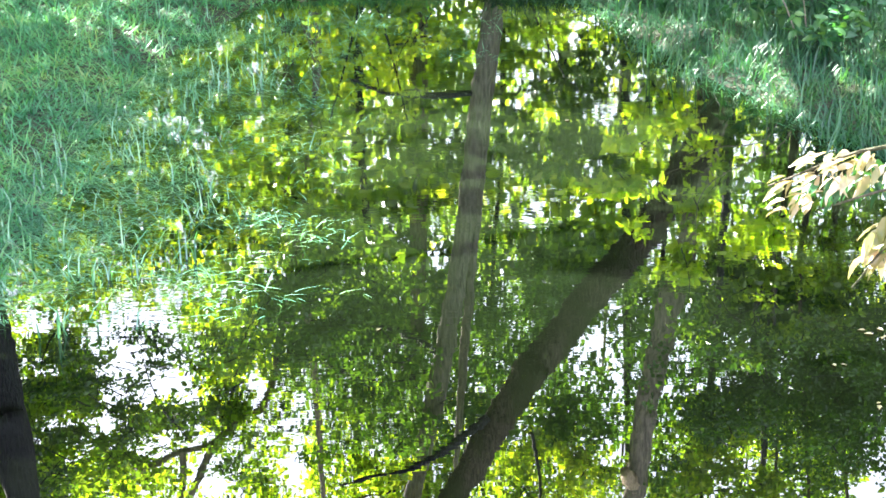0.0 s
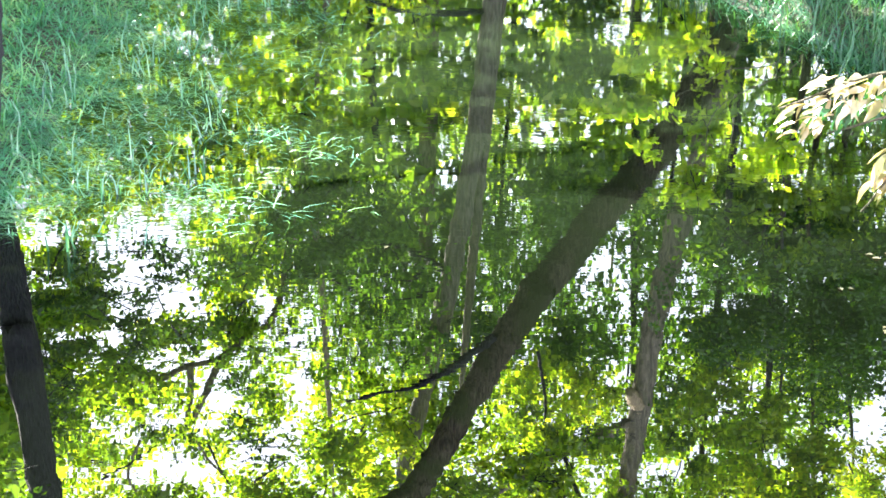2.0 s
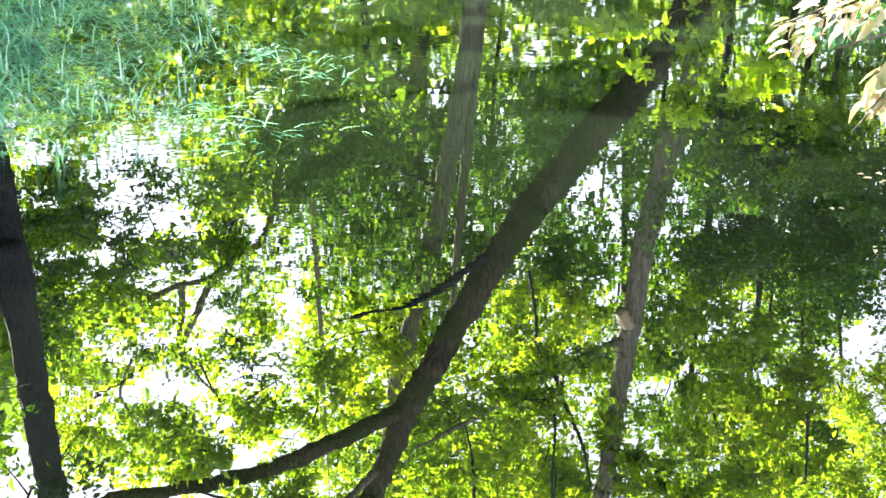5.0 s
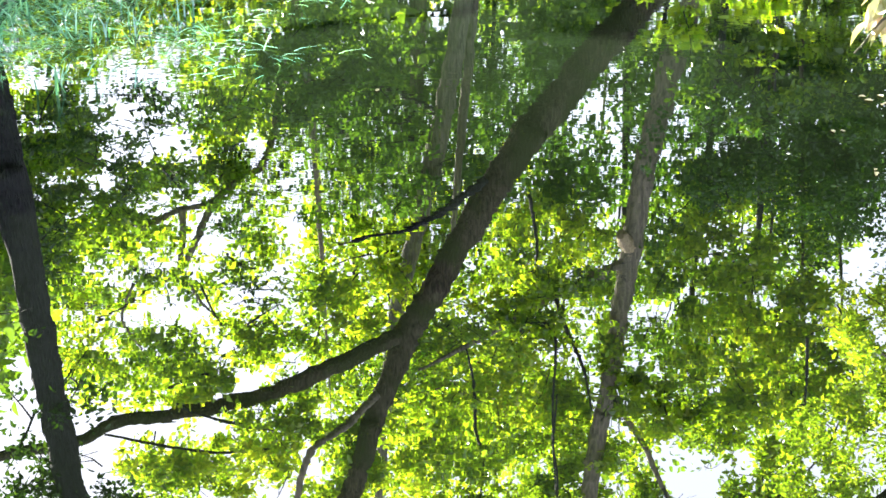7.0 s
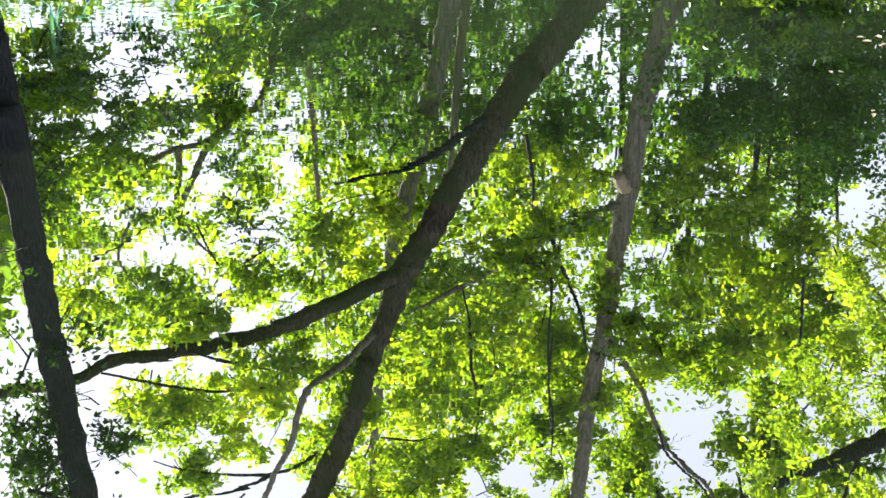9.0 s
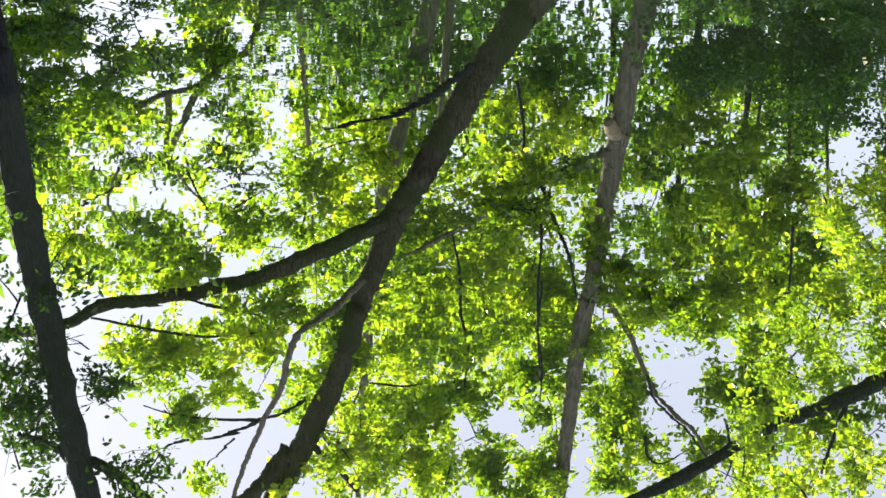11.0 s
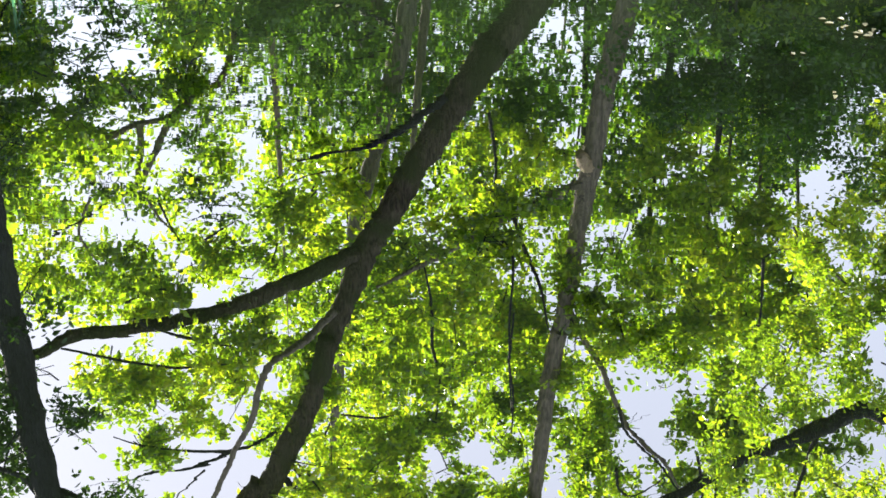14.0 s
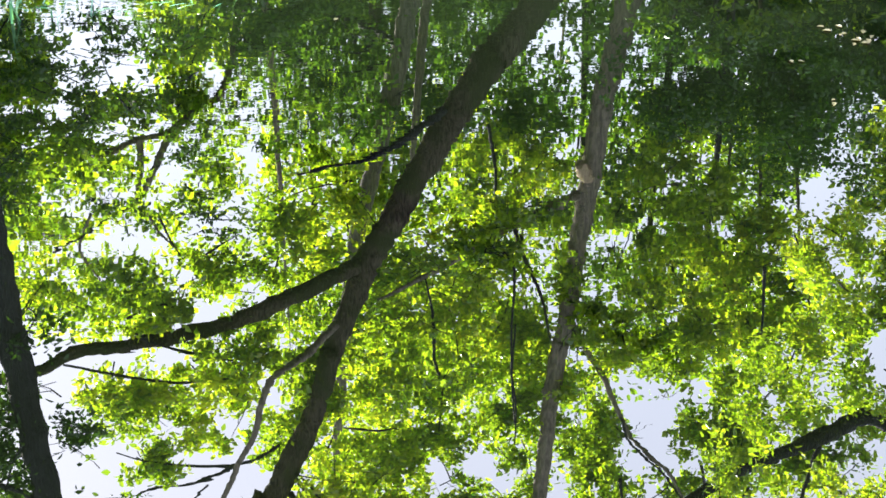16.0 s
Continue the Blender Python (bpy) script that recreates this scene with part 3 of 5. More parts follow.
tufts += [
    (-2.61, 17, 6.79, 0.32, 0.3, 0.15, 1300),
    (-2.51, 17, 7.32, 0.35, 0.3, 0.2, 1300),
    (-1.78, 17, 6.85, 0.35, 0.3, 0.27, 1300),
    (-1.35, 17, 7.31, 0.26, 0.3, 0.35, 1300),
    (-3.25, 17, 7.72, 0.33, 0.3, 0.2, 1300),
    (-2.55, 16.5, 7.96, 0.29, 0.28, 0.2, 1500),
    (-2.16, 16.5, 7.76, 0.26, 0.28, 0.23, 1500),
    (-1.88, 16.5, 7.99, 0.18, 0.28, 0.17, 1500),
    (-2.77, 16.5, 8.42, 0.35, 0.28, 0.11, 1500),
    (-1.22, 16.5, 8.88, 0.29, 0.28, 0.35, 1500),
    (-0.7, 16.5, 8.95, 0.33, 0.28, 0.36, 1500),
    (-1.76, 16.5, 9.2, 0.16, 0.28, 0.12, 1500),
]
tufts += [
    (-2.63, 16.5, 9.24, 0.19, 0.28, 0.09, 1500),
    (-3.1, 16.5, 8.4, 0.2, 0.28, 0.13, 1500),
]
crown("crown", tufts, LIME, leaning_tree, 0.088, 12, "light green leaves glowing in sun", fill=1.1, gaps=0.05, lump=0.5, spread=0.13, twig_count=204, clear=[(-2.6, 5.2, 0.24, 0.35), (-2.24, 5.82, 0.38, 0.31), (-3.95, 5.69, 0.29, 0.16), (-2.7, 5.61, 0.19, 0.15)])
crown("outer_sprays", [
    (-3.43, 17, 6.72, 0.29, 0.26, 0.2, 1000),
    (-2.67, 17, 6.79, 0.29, 0.26, 0.18, 1000),
    (-3.83, 17, 6.54, 0.29, 0.26, 0.21, 1000),
    (-4.16, 17, 6.43, 0.25, 0.26, 0.17, 1000),
    (-3.15, 17, 8.12, 0.27, 0.26, 0.21, 1000),
], LIME, leaning_tree, 0.088, 13, "light green leaves glowing in sun", fill=0.9, gaps=-0.3, lump=0.5, spread=0.13)

upright_tree = thing("upright_tree", None, "slim grey-brown tree with a sawn stub", "tree")
limb("trunk", [(3.3, 19.3, 0.1, 0.24), (3.04, 19.2, 1.61, 0.129), (2.83, 19, 2.54, 0.129), (2.61, 18.9, 3.6, 0.131), (2.58, 18.8, 3.4, 0.13), (2.48, 18.7, 3.92, 0.133), (2.36, 18.6, 4.47, 0.137), (2.28, 18.5, 4.89, 0.131), (2.16, 18.4, 5.87, 0.12), (2.07, 18.3, 6.5, 0.111), (2, 18.2, 7.15, 0.102), (1.81, 18, 8.4, 0.101), (1.91, 18.1, 7.7, 0.096), (1.82, 18, 8.39, 0.098), (1.77, 17.9, 9, 0.099), (1.68, 17.8, 10.26, 0.087), (1.6, 17.6, 11.5, 0.067), (1.5, 17.5, 13.95, 0.032)], GREY_BARK, upright_tree, "grey-brown ridged trunk", seed=15)
limb("branch", [(1.95, 18.3, 7.34, 0.038), (2.21, 18.25, 7.88, 0.038), (2.47, 18.1, 8.28, 0.038), (2.77, 17.9, 8.9, 0.028), (3, 17.7, 9.12, 0.028), (3.26, 17.6, 9.33, 0.025), (3.46, 17.5, 9.63, 0.014)], GREY_BARK, upright_tree, "thin grey side branch", seed=16)
limb("bough", [(2.14, 18.4, 5.83, 0.067), (1.81, 18.3, 5.95, 0.057), (1.14, 18.1, 6.2, 0.046), (0.42, 17.9, 6.58, 0.033), (-0.31, 17.7, 6.88, 0.017)], GREY_BARK, upright_tree, "faint leafy bough", seed=17)
limb("sawn_stub", [(2.22, 18.4, 5.68, 0.086), (2.09, 18.3, 5.52, 0.079), (2.04, 18.22, 5.38, 0.059)], CUT, upright_tree, "pale sawn stub", seed=18)
limb("branch", [(1.21, 18.3, 5.95, 0.013), (1.3, 18.2, 6.23, 0.02), (1.45, 18.1, 6.6, 0.023), (1.63, 18, 7, 0.02), (1.77, 18, 7.64, 0.01)], DARK_BARK, upright_tree, "", seed=19)
limb("branch", [(0.25, 17.8, 6.66, 0.01), (0.34, 17.8, 7.13, 0.017), (0.37, 17.8, 7.77, 0.02), (0.46, 17.8, 8.18, 0.017), (0.44, 17.7, 8.78, 0.007)], DARK_BARK, upright_tree, "", seed=20)
limb("branch", [(1.34, 17.9, 7.34, 0.01), (1.31, 17.9, 7.99, 0.017), (1.38, 17.9, 8.57, 0.014), (1.37, 17.9, 9.26, 0.007)], DARK_BARK, upright_tree, "", seed=21)
limb("branch", [(0.97, 18.3, 4.92, 0.019), (1.06, 18.3, 5.43, 0.02), (1.09, 18.3, 5.99, 0.013)], DARK_BARK, upright_tree, "", seed=22)
limb("twig", [(2.65, 17.7, 8.56, 0.022), (2.79, 17.65, 8.94, 0.018), (3.18, 17.6, 9.33, 0.015), (3.45, 17.55, 9.69, 0.011), (3.65, 17.5, 10.01, 0.008)], DARK_BARK, upright_tree, "", sides=6, seed=140)
limb("twig", [(2.69, 17.7, 9.5, 0.022), (2.74, 17.65, 9.78, 0.017), (2.94, 17.6, 9.85, 0.013), (3.26, 17.55, 9.51, 0.008)], DARK_BARK, upright_tree, "", sides=6, seed=141)
limb("twig", [(3.67, 17.7, 9.23, 0.022), (3.8, 17.65, 9.81, 0.015), (3.73, 17.6, 10.11, 0.008)], DARK_BARK, upright_tree, "", sides=6, seed=142)
limb("twig", [(1.14, 17.7, 6.23, 0.022), (1.28, 17.65, 6.46, 0.017), (1.27, 17.6, 7.44, 0.013), (1.34, 17.55, 8.55, 0.008)], DARK_BARK, upright_tree, "", sides=6, seed=143)
limb("twig", [(4.19, 17.7, 6.45, 0.022), (4.23, 17.65, 7.12, 0.015), (4.23, 17.6, 7.48, 0.008)], DARK_BARK, upright_tree, "", sides=6, seed=144)
tufts = [
    (3.4, 19.2, 6.07, 1.12, 0.48, 0.7, 937),
    (3.6, 19, 7.23, 1.14, 0.48, 0.69, 937),
    (1.19, 19.2, 5.91, 0.69, 0.4, 0.54, 1228),
    (1.01, 18, 6.41, 0.73, 0.36, 0.61, 1092),
    (2.99, 17.6, 7.29, 0.87, 0.4, 0.55, 1562),
    (0.92, 18.6, 8.29, 0.78, 0.4, 1.02, 1014),
    (2.47, 18.7, 10.4, 0.3, 0.28, 0.75, 1711),
    (0.72, 17.8, 9.81, 0.5, 0.32, 0.41, 1488),
    (1.42, 18.4, 8.33, 0.42, 0.28, 0.84, 1562),
    (1.4, 17.3, 5.53, 0.38, 0.16, 0.16, 1859),
    (0.7, 17, 5.75, 0.37, 0.16, 0.17, 1859),
    (4.48, 19, 6.99, 0.93, 0.48, 0.49, 1562),
]
tufts += [
    (4.25, 19.2, 6.3, 0.42, 0.4, 0.47, 1339),
    (3.44, 17.8, 8.32, 0.56, 0.36, 0.33, 1488),
    (0.08, 17.4, 9.24, 0.63, 0.32, 0.39, 1339),
    (1.2, 18, 8.99, 0.42, 0.32, 0.48, 1488),
    (1.08, 17.6, 10.19, 0.79, 0.32, 0.2, 1339),
    (2.99, 17.6, 9.95, 0.43, 0.32, 0.36, 1339),
    (2.26, 18.7, 9.22, 0.33, 0.32, 0.45, 1488),
    (4.25, 18.6, 8.26, 1.01, 0.48, 0.51, 1711),
    (5.09, 18.8, 7.79, 0.72, 0.48, 0.5, 1711),
    (5.23, 18.2, 8.67, 0.58, 0.4, 0.34, 1711),
    (4.19, 18, 9.23, 0.43, 0.4, 0.39, 1711),
    (5.04, 18, 9.75, 0.66, 0.4, 0.45, 1711),
]
tufts += [
    (2.62, 18.6, 10.42, 0.38, 0.36, 0.57, 1711),
    (2.95, 18.6, 10.98, 0.69, 0.36, 0.29, 1711),
    (0.94, 17.8, 10.08, 0.65, 0.36, 0.32, 1711),
    (0.36, 18, 9.26, 0.5, 0.36, 0.39, 1562),
    (5.59, 18, 9.04, 0.44, 0.4, 0.53, 1711),
    (3.67, 18, 8.97, 0.36, 0.32, 0.22, 1116),
    (4.13, 17.8, 10.33, 0.81, 0.36, 0.27, 1711),
    (2.26, 18.6, 10.7, 0.45, 0.36, 0.43, 1488),
    (3.4, 18.4, 10.26, 0.37, 0.32, 0.28, 1339),
    (5.73, 19.5, 6.48, 0.36, 0.4, 0.88, 1339),
    (2.52, 18.9, 8.47, 0.36, 0.32, 0.52, 1339),
    (6.18, 19.5, 6.18, 0.36, 0.4, 0.96, 1562),
]
tufts += [
    (6.05, 18.4, 7, 0.43, 0.4, 0.64, 1711),
    (2.7, 18.9, 8.35, 0.36, 0.32, 0.34, 1562),
    (2.52, 18.9, 10.14, 0.38, 0.32, 0.56, 1562),
    (5.63, 18, 10.39, 0.6, 0.36, 0.32, 1562),
    (4.87, 18.2, 9.82, 0.59, 0.36, 0.32, 1711),
    (3.62, 18, 9.23, 0.36, 0.32, 0.4, 1562),
    (2.43, 18.8, 9.56, 0.37, 0.32, 0.36, 1711),
    (2.03, 18.2, 6.85, 0.27, 0.32, 0.36, 1500),
    (2.1, 18.2, 7.57, 0.28, 0.32, 0.35, 1500),
    (1.45, 18.2, 9.19, 0.32, 0.32, 0.39, 1500),
    (1.5, 18.2, 10.45, 0.3, 0.32, 0.19, 1500),
    (2.32, 18.2, 10.07, 0.33, 0.32, 0.42, 1500),
]
tufts += [
    (3.6, 18.2, 8.47, 0.35, 0.32, 0.3, 1500),
    (4.21, 18.2, 8.89, 0.32, 0.32, 0.35, 1500),
    (4.11, 17, 8.45, 0.3, 0.3, 0.25, 1500),
    (4.8, 17, 8.12, 0.27, 0.3, 0.2, 1500),
]
tufts += [
    (1.38, 18.2, 10.04, 0.4, 0.32, 0.33, 1500),
    (2.25, 18.2, 9.4, 0.24, 0.32, 0.32, 1500),
    (2.45, 18.2, 10.35, 0.25, 0.32, 0.24, 1500),
    (1.14, 18.2, 10.45, 0.36, 0.32, 0.17, 1500),
]
crown("crown", tufts, LIME, upright_tree, 0.09, 23, "yellow-green leaves lit through by sun", fill=0.7, gaps=0.0, lump=0.55, spread=0.13, twig_count=516, clear=[(5.13, 6.59, 0.35, 0.37), (5.69, 6.22, 0.31, 0.3), (3.04, 8.56, 0.45, 0.45), (3.39, 9.38, 0.27, 0.33), (0.85, 9.27, 0.22, 0.3), (5.27, 8.36, 0.45, 0.24), (0.9, 9.28, 0.23, 0.21), (1.67, 6.46, 0.14, 0.15), (5.93, 9.42, 0.2, 0.34), (2.96, 10.09, 0.25, 0.31), (3.74, 10.27, 0.29, 0.18)])
crown("low_shoots", [
    (2.86, 17.2, 2.66, 0.41, 0.3, 0.25, 800),
    (3.44, 17.2, 2.53, 0.35, 0.3, 0.28, 800),
    (3.92, 17.2, 2.72, 0.29, 0.3, 0.31, 800),
    (2.6, 17.2, 2.13, 0.21, 0.3, 0.22, 800),
    (3.13, 17.2, 3.13, 0.41, 0.3, 0.17, 800),
    (3.79, 17.2, 3.2, 0.35, 0.3, 0.19, 800),
    (2.33, 17.2, 2.53, 0.18, 0.3, 0.26, 800),
    (2.62, 17, 3.1, 0.33, 0.3, 0.2, 620),
    (3.21, 17, 3.2, 0.35, 0.3, 0.21, 620),
    (3.79, 17, 3.13, 0.35, 0.3, 0.22, 620),
    (4.27, 17, 3.29, 0.22, 0.3, 0.23, 620),
    (2.94, 17, 3.48, 0.35, 0.3, 0.12, 620),
], GREEN, upright_tree, 0.085, 25, "mid green leaves on low shoots", fill=0.8, gaps=-0.2, lump=0.5, spread=0.15, twig_count=30)
crown("outer_sprays", [
    (0.07, 18, 10.21, 0.29, 0.3, 0.22, 1500),
    (0.76, 18, 10.11, 0.28, 0.3, 0.22, 1500),
    (2.1, 18, 8.35, 0.21, 0.3, 0.25, 1500),
    (3.63, 18, 9.15, 0.26, 0.3, 0.19, 1500),
    (3.59, 18, 9.86, 0.29, 0.3, 0.18, 1500),
    (4.34, 18, 9.81, 0.29, 0.3, 0.27, 1500),
    (2.07, 18, 9.12, 0.17, 0.3, 0.35, 1500),
    (4.19, 18, 8.33, 0.3, 0.3, 0.25, 1500),
], LIME, upright_tree, 0.09, 24, "yellow-green leaves lit through by sun", fill=0.8, gaps=-0.4, lump=0.55, spread=0.13)
crown("crown", [
    (1.67, 17.9, 5.76, 0.2, 0.1, 0.07, 3066),
    (1.31, 17.7, 5.82, 0.35, 0.1, 0.13, 4499),
    (0.86, 17.6, 6.1, 0.36, 0.1, 0.15, 4499),
    (0.34, 17.5, 6.34, 0.39, 0.1, 0.17, 4091),
    (1.38, 17.9, 5.68, 0.23, 0.1, 0.08, 2862),
], GREEN, upright_tree, 0.07, 24, "shaded green leaves along a bough", fill=0.6, spread=0.1, gaps=-0.6, lump=0.4, twig_count=60)

slender_tree = thing("slender_tree", None, "tall slender grey tree at the head of the stream", "tree")
limb("trunk", [(0.75, 20.4, 0.1, 0.2), (0.59, 20.3, 0.59, 0.119), (0.39, 20.3, 1.99, 0.121), (0.21, 20.2, 3.37, 0.116), (-0.04, 20.1, 4.82, 0.119), (-0.19, 20.1, 5.59, 0.113), (-0.1, 20.1, 5.03, 0.112), (-0.37, 20, 6.32, 0.107), (-0.63, 19.9, 7.42, 0.102), (-0.76, 19.8, 8.56, 0.082), (-0.88, 19.8, 10, 0.069), (-0.95, 19.8, 10.98, 0.047), (-1.09, 19.8, 13.45, 0.025)], PALE_BARK, slender_tree, "straight grey trunk", seed=27)
limb("stem", [(0.85, 20.7, 0.1, 0.1), (0.66, 20.6, 0.8, 0.054), (0.34, 20.6, 3.71, 0.063), (0.22, 20.5, 4.97, 0.057), (0.18, 20.4, 5.56, 0.05), (0.1, 20.4, 6.53, 0.029)], PALE_BARK, slender_tree, "thin second stem", seed=28)
limb("branch", [(-0.11, 20.1, 4.65, 0.042), (-0.66, 19.9, 4.27, 0.034), (-1.32, 19.7, 4.08, 0.02)], DARK_BARK, slender_tree, "", seed=29)
limb("branch", [(0.35, 20.3, 1.44, 0.04), (-0.08, 20, 1.39, 0.033), (-0.59, 19.6, 1.24, 0.026), (-1.02, 19.2, 0.96, 0.016)], DARK_BARK, slender_tree, "bare bowed low branch", seed=30)
limb("branch", [(-0.23, 19.7, 4.78, 0.02), (-0.74, 19.65, 4.87, 0.017), (-1.17, 19.6, 4.72, 0.013), (-1.57, 19.55, 4.5, 0.009), (-1.69, 19.5, 4.35, 0.006)], DARK_BARK, slender_tree, "", sides=6, seed=130)
limb("branch", [(-0.3, 19.7, 4.47, 0.02), (-0.57, 19.65, 4.64, 0.013), (-0.9, 19.6, 4.5, 0.006)], DARK_BARK, slender_tree, "", sides=6, seed=131)
limb("branch", [(-0.54, 19.7, 6.14, 0.02), (-0.92, 19.65, 6.12, 0.015), (-1.2, 19.6, 5.88, 0.011), (-1.4, 19.55, 5.81, 0.006)], DARK_BARK, slender_tree, "", sides=6, seed=132)
limb("branch", [(-0.64, 19.7, 6.37, 0.02), (-1, 19.65, 6.4, 0.013), (-1.38, 19.6, 6.5, 0.006)], DARK_BARK, slender_tree, "", sides=6, seed=133)
limb("branch", [(-0.57, 19.7, 4.51, 0.02), (-0.63, 19.65, 4.35, 0.013), (-0.83, 19.6, 4.08, 0.006)], DARK_BARK, slender_tree, "", sides=6, seed=134)
crown("crown", [
    (-1.14, 19.8, 4.52, 0.89, 0.52, 0.66, 638),
    (-0.74, 19.8, 5.51, 0.77, 0.48, 0.54, 638),
    (-1.5, 19.5, 3.82, 0.74, 0.48, 0.5, 638),
    (-1.15, 20, 4.13, 1.03, 0.56, 0.59, 595),
    (-1.3, 19.5, 5.9, 0.42, 0.4, 0.35, 510),
    (0.53, 21, 4.81, 0.58, 0.48, 0.55, 425),
    (1.87, 21, 3.97, 0.43, 0.4, 0.34, 638),
    (2.1, 20.8, 5.55, 0.33, 0.32, 0.2, 638),
    (1.43, 21, 5.84, 0.37, 0.36, 0.33, 638),
    (1.98, 20.6, 5.74, 0.44, 0.4, 0.44, 638),
    (1.56, 20.6, 6.22, 0.37, 0.4, 0.4, 638),
    (-1.56, 20.5, 3.29, 0.76, 0.48, 0.44, 468),
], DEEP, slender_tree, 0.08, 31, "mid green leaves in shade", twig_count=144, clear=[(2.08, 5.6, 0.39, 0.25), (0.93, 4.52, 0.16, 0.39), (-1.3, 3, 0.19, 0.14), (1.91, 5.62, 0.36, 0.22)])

dark_tree = thing("dark_tree", None, "near-black tree among bank grass", "tree")
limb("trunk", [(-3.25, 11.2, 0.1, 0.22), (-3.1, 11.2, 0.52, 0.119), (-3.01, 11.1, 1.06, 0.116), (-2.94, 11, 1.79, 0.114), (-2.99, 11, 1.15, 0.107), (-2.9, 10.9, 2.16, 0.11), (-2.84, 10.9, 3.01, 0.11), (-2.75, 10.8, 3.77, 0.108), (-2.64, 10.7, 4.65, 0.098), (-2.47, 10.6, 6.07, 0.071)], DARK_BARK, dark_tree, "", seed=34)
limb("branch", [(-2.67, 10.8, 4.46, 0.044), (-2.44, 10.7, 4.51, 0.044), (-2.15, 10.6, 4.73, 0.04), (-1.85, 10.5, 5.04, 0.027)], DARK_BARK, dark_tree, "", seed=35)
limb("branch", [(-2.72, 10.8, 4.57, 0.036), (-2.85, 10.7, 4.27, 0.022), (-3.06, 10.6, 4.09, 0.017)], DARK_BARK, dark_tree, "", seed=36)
tufts = [
    (-2.34, 10.6, 3.72, 0.25, 0.16, 0.21, 1912),
    (-2.88, 10.9, 4.27, 0.22, 0.2, 0.32, 1912),
    (-3.44, 14, 2.29, 0.55, 0.32, 0.29, 1458),
    (-2.47, 14.6, 2.37, 0.16, 0.28, 0.12, 1964),
    (-3.28, 14.3, 2.53, 0.51, 0.28, 0.17, 1964),
    (-2.27, 14.2, 2.65, 0.4, 0.24, 0.16, 2431),
    (-3.28, 13, 2.6, 0.43, 0.28, 0.26, 2314),
    (-2.37, 10.5, 3.6, 0.21, 0.16, 0.25, 2314),
    (-2.97, 10.7, 3.8, 0.26, 0.24, 0.46, 2775),
    (-2.27, 10.5, 4.33, 0.22, 0.16, 0.21, 1851),
    (-3.01, 10.7, 2.14, 0.18, 0.2, 0.25, 1851),
    (-3.19, 13.8, 2.62, 0.6, 0.24, 0.13, 2004),
]
tufts += [
    (-3.22, 15, 2.82, 0.49, 0.24, 0.18, 1964),
    (-2.37, 15, 2.48, 0.47, 0.24, 0.12, 1776),
    (-2.89, 15, 3.2, 0.48, 0.24, 0.15, 1402),
    (-3.42, 14, 3.5, 0.31, 0.24, 0.23, 1402),
    (-1.51, 15, 3.03, 0.42, 0.24, 0.18, 1216),
    (-2.95, 11, 3.6, 0.14, 0.22, 0.2, 3000),
    (-3.02, 11, 4.01, 0.16, 0.22, 0.27, 3000),
    (-2.99, 11, 4.39, 0.2, 0.22, 0.22, 3000),
    (-3.11, 11, 4.72, 0.18, 0.22, 0.19, 3000),
    (-2.38, 10.6, 3.69, 0.11, 0.14, 0.14, 4200),
    (-2.27, 10.6, 3.88, 0.11, 0.14, 0.05, 4200),
    (-2.09, 10.6, 4.46, 0.16, 0.14, 0.12, 4200),
]
tufts += [
    (-2.41, 10.6, 4.02, 0.06, 0.14, 0.05, 4200),
    (-2.59, 10.6, 2.63, 0.09, 0.14, 0.06, 4200),
    (-2.54, 10.6, 2.87, 0.1, 0.14, 0.09, 4200),
    (-2.46, 10.6, 2.74, 0.05, 0.14, 0.04, 4200),
    (-3.24, 14.4, 2.12, 0.24, 0.26, 0.15, 800),
    (-2.76, 14.4, 2.03, 0.27, 0.26, 0.08, 800),
    (-2.52, 14.4, 2.34, 0.18, 0.26, 0.04, 800),
    (-2.97, 14.4, 2.43, 0.22, 0.26, 0.07, 800),
    (-3.25, 14.4, 2.5, 0.2, 0.26, 0.12, 800),
    (-3.46, 14.4, 3.05, 0.2, 0.26, 0.17, 800),
    (-3.14, 11, 2.97, 0.12, 0.22, 0.17, 3000),
    (-3.23, 11, 3.41, 0.11, 0.22, 0.21, 3000),
]
tufts += [
    (-3.21, 11, 3.88, 0.13, 0.22, 0.19, 3000),
]
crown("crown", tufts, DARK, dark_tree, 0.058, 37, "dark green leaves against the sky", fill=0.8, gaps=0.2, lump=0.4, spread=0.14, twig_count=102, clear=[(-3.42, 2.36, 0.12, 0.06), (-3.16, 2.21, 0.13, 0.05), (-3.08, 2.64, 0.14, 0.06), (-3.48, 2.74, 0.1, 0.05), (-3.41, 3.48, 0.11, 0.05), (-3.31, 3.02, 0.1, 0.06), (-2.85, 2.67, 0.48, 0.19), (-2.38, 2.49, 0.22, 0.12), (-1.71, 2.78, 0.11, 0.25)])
wisps = [
    (-3.17, 15.5, 3.02, 0.32, 0.25, 0.06, 1500),
    (-2.56, 15.5, 2.63, 0.14, 0.25, 0.13, 1500),
    (-2.92, 15.5, 2.51, 0.18, 0.25, 0.06, 1500),
    (-3.34, 15.5, 2.69, 0.13, 0.25, 0.06, 1500),
    (-2.74, 15.5, 3.4, 0.22, 0.25, 0.07, 1500),
    (-2.11, 15.5, 3.95, 0.17, 0.25, 0.19, 1500),
    (-2.8, 15.5, 4.39, 0.28, 0.25, 0.09, 1500),
    (-2.03, 15.5, 4.64, 0.15, 0.25, 0.09, 1500),
]
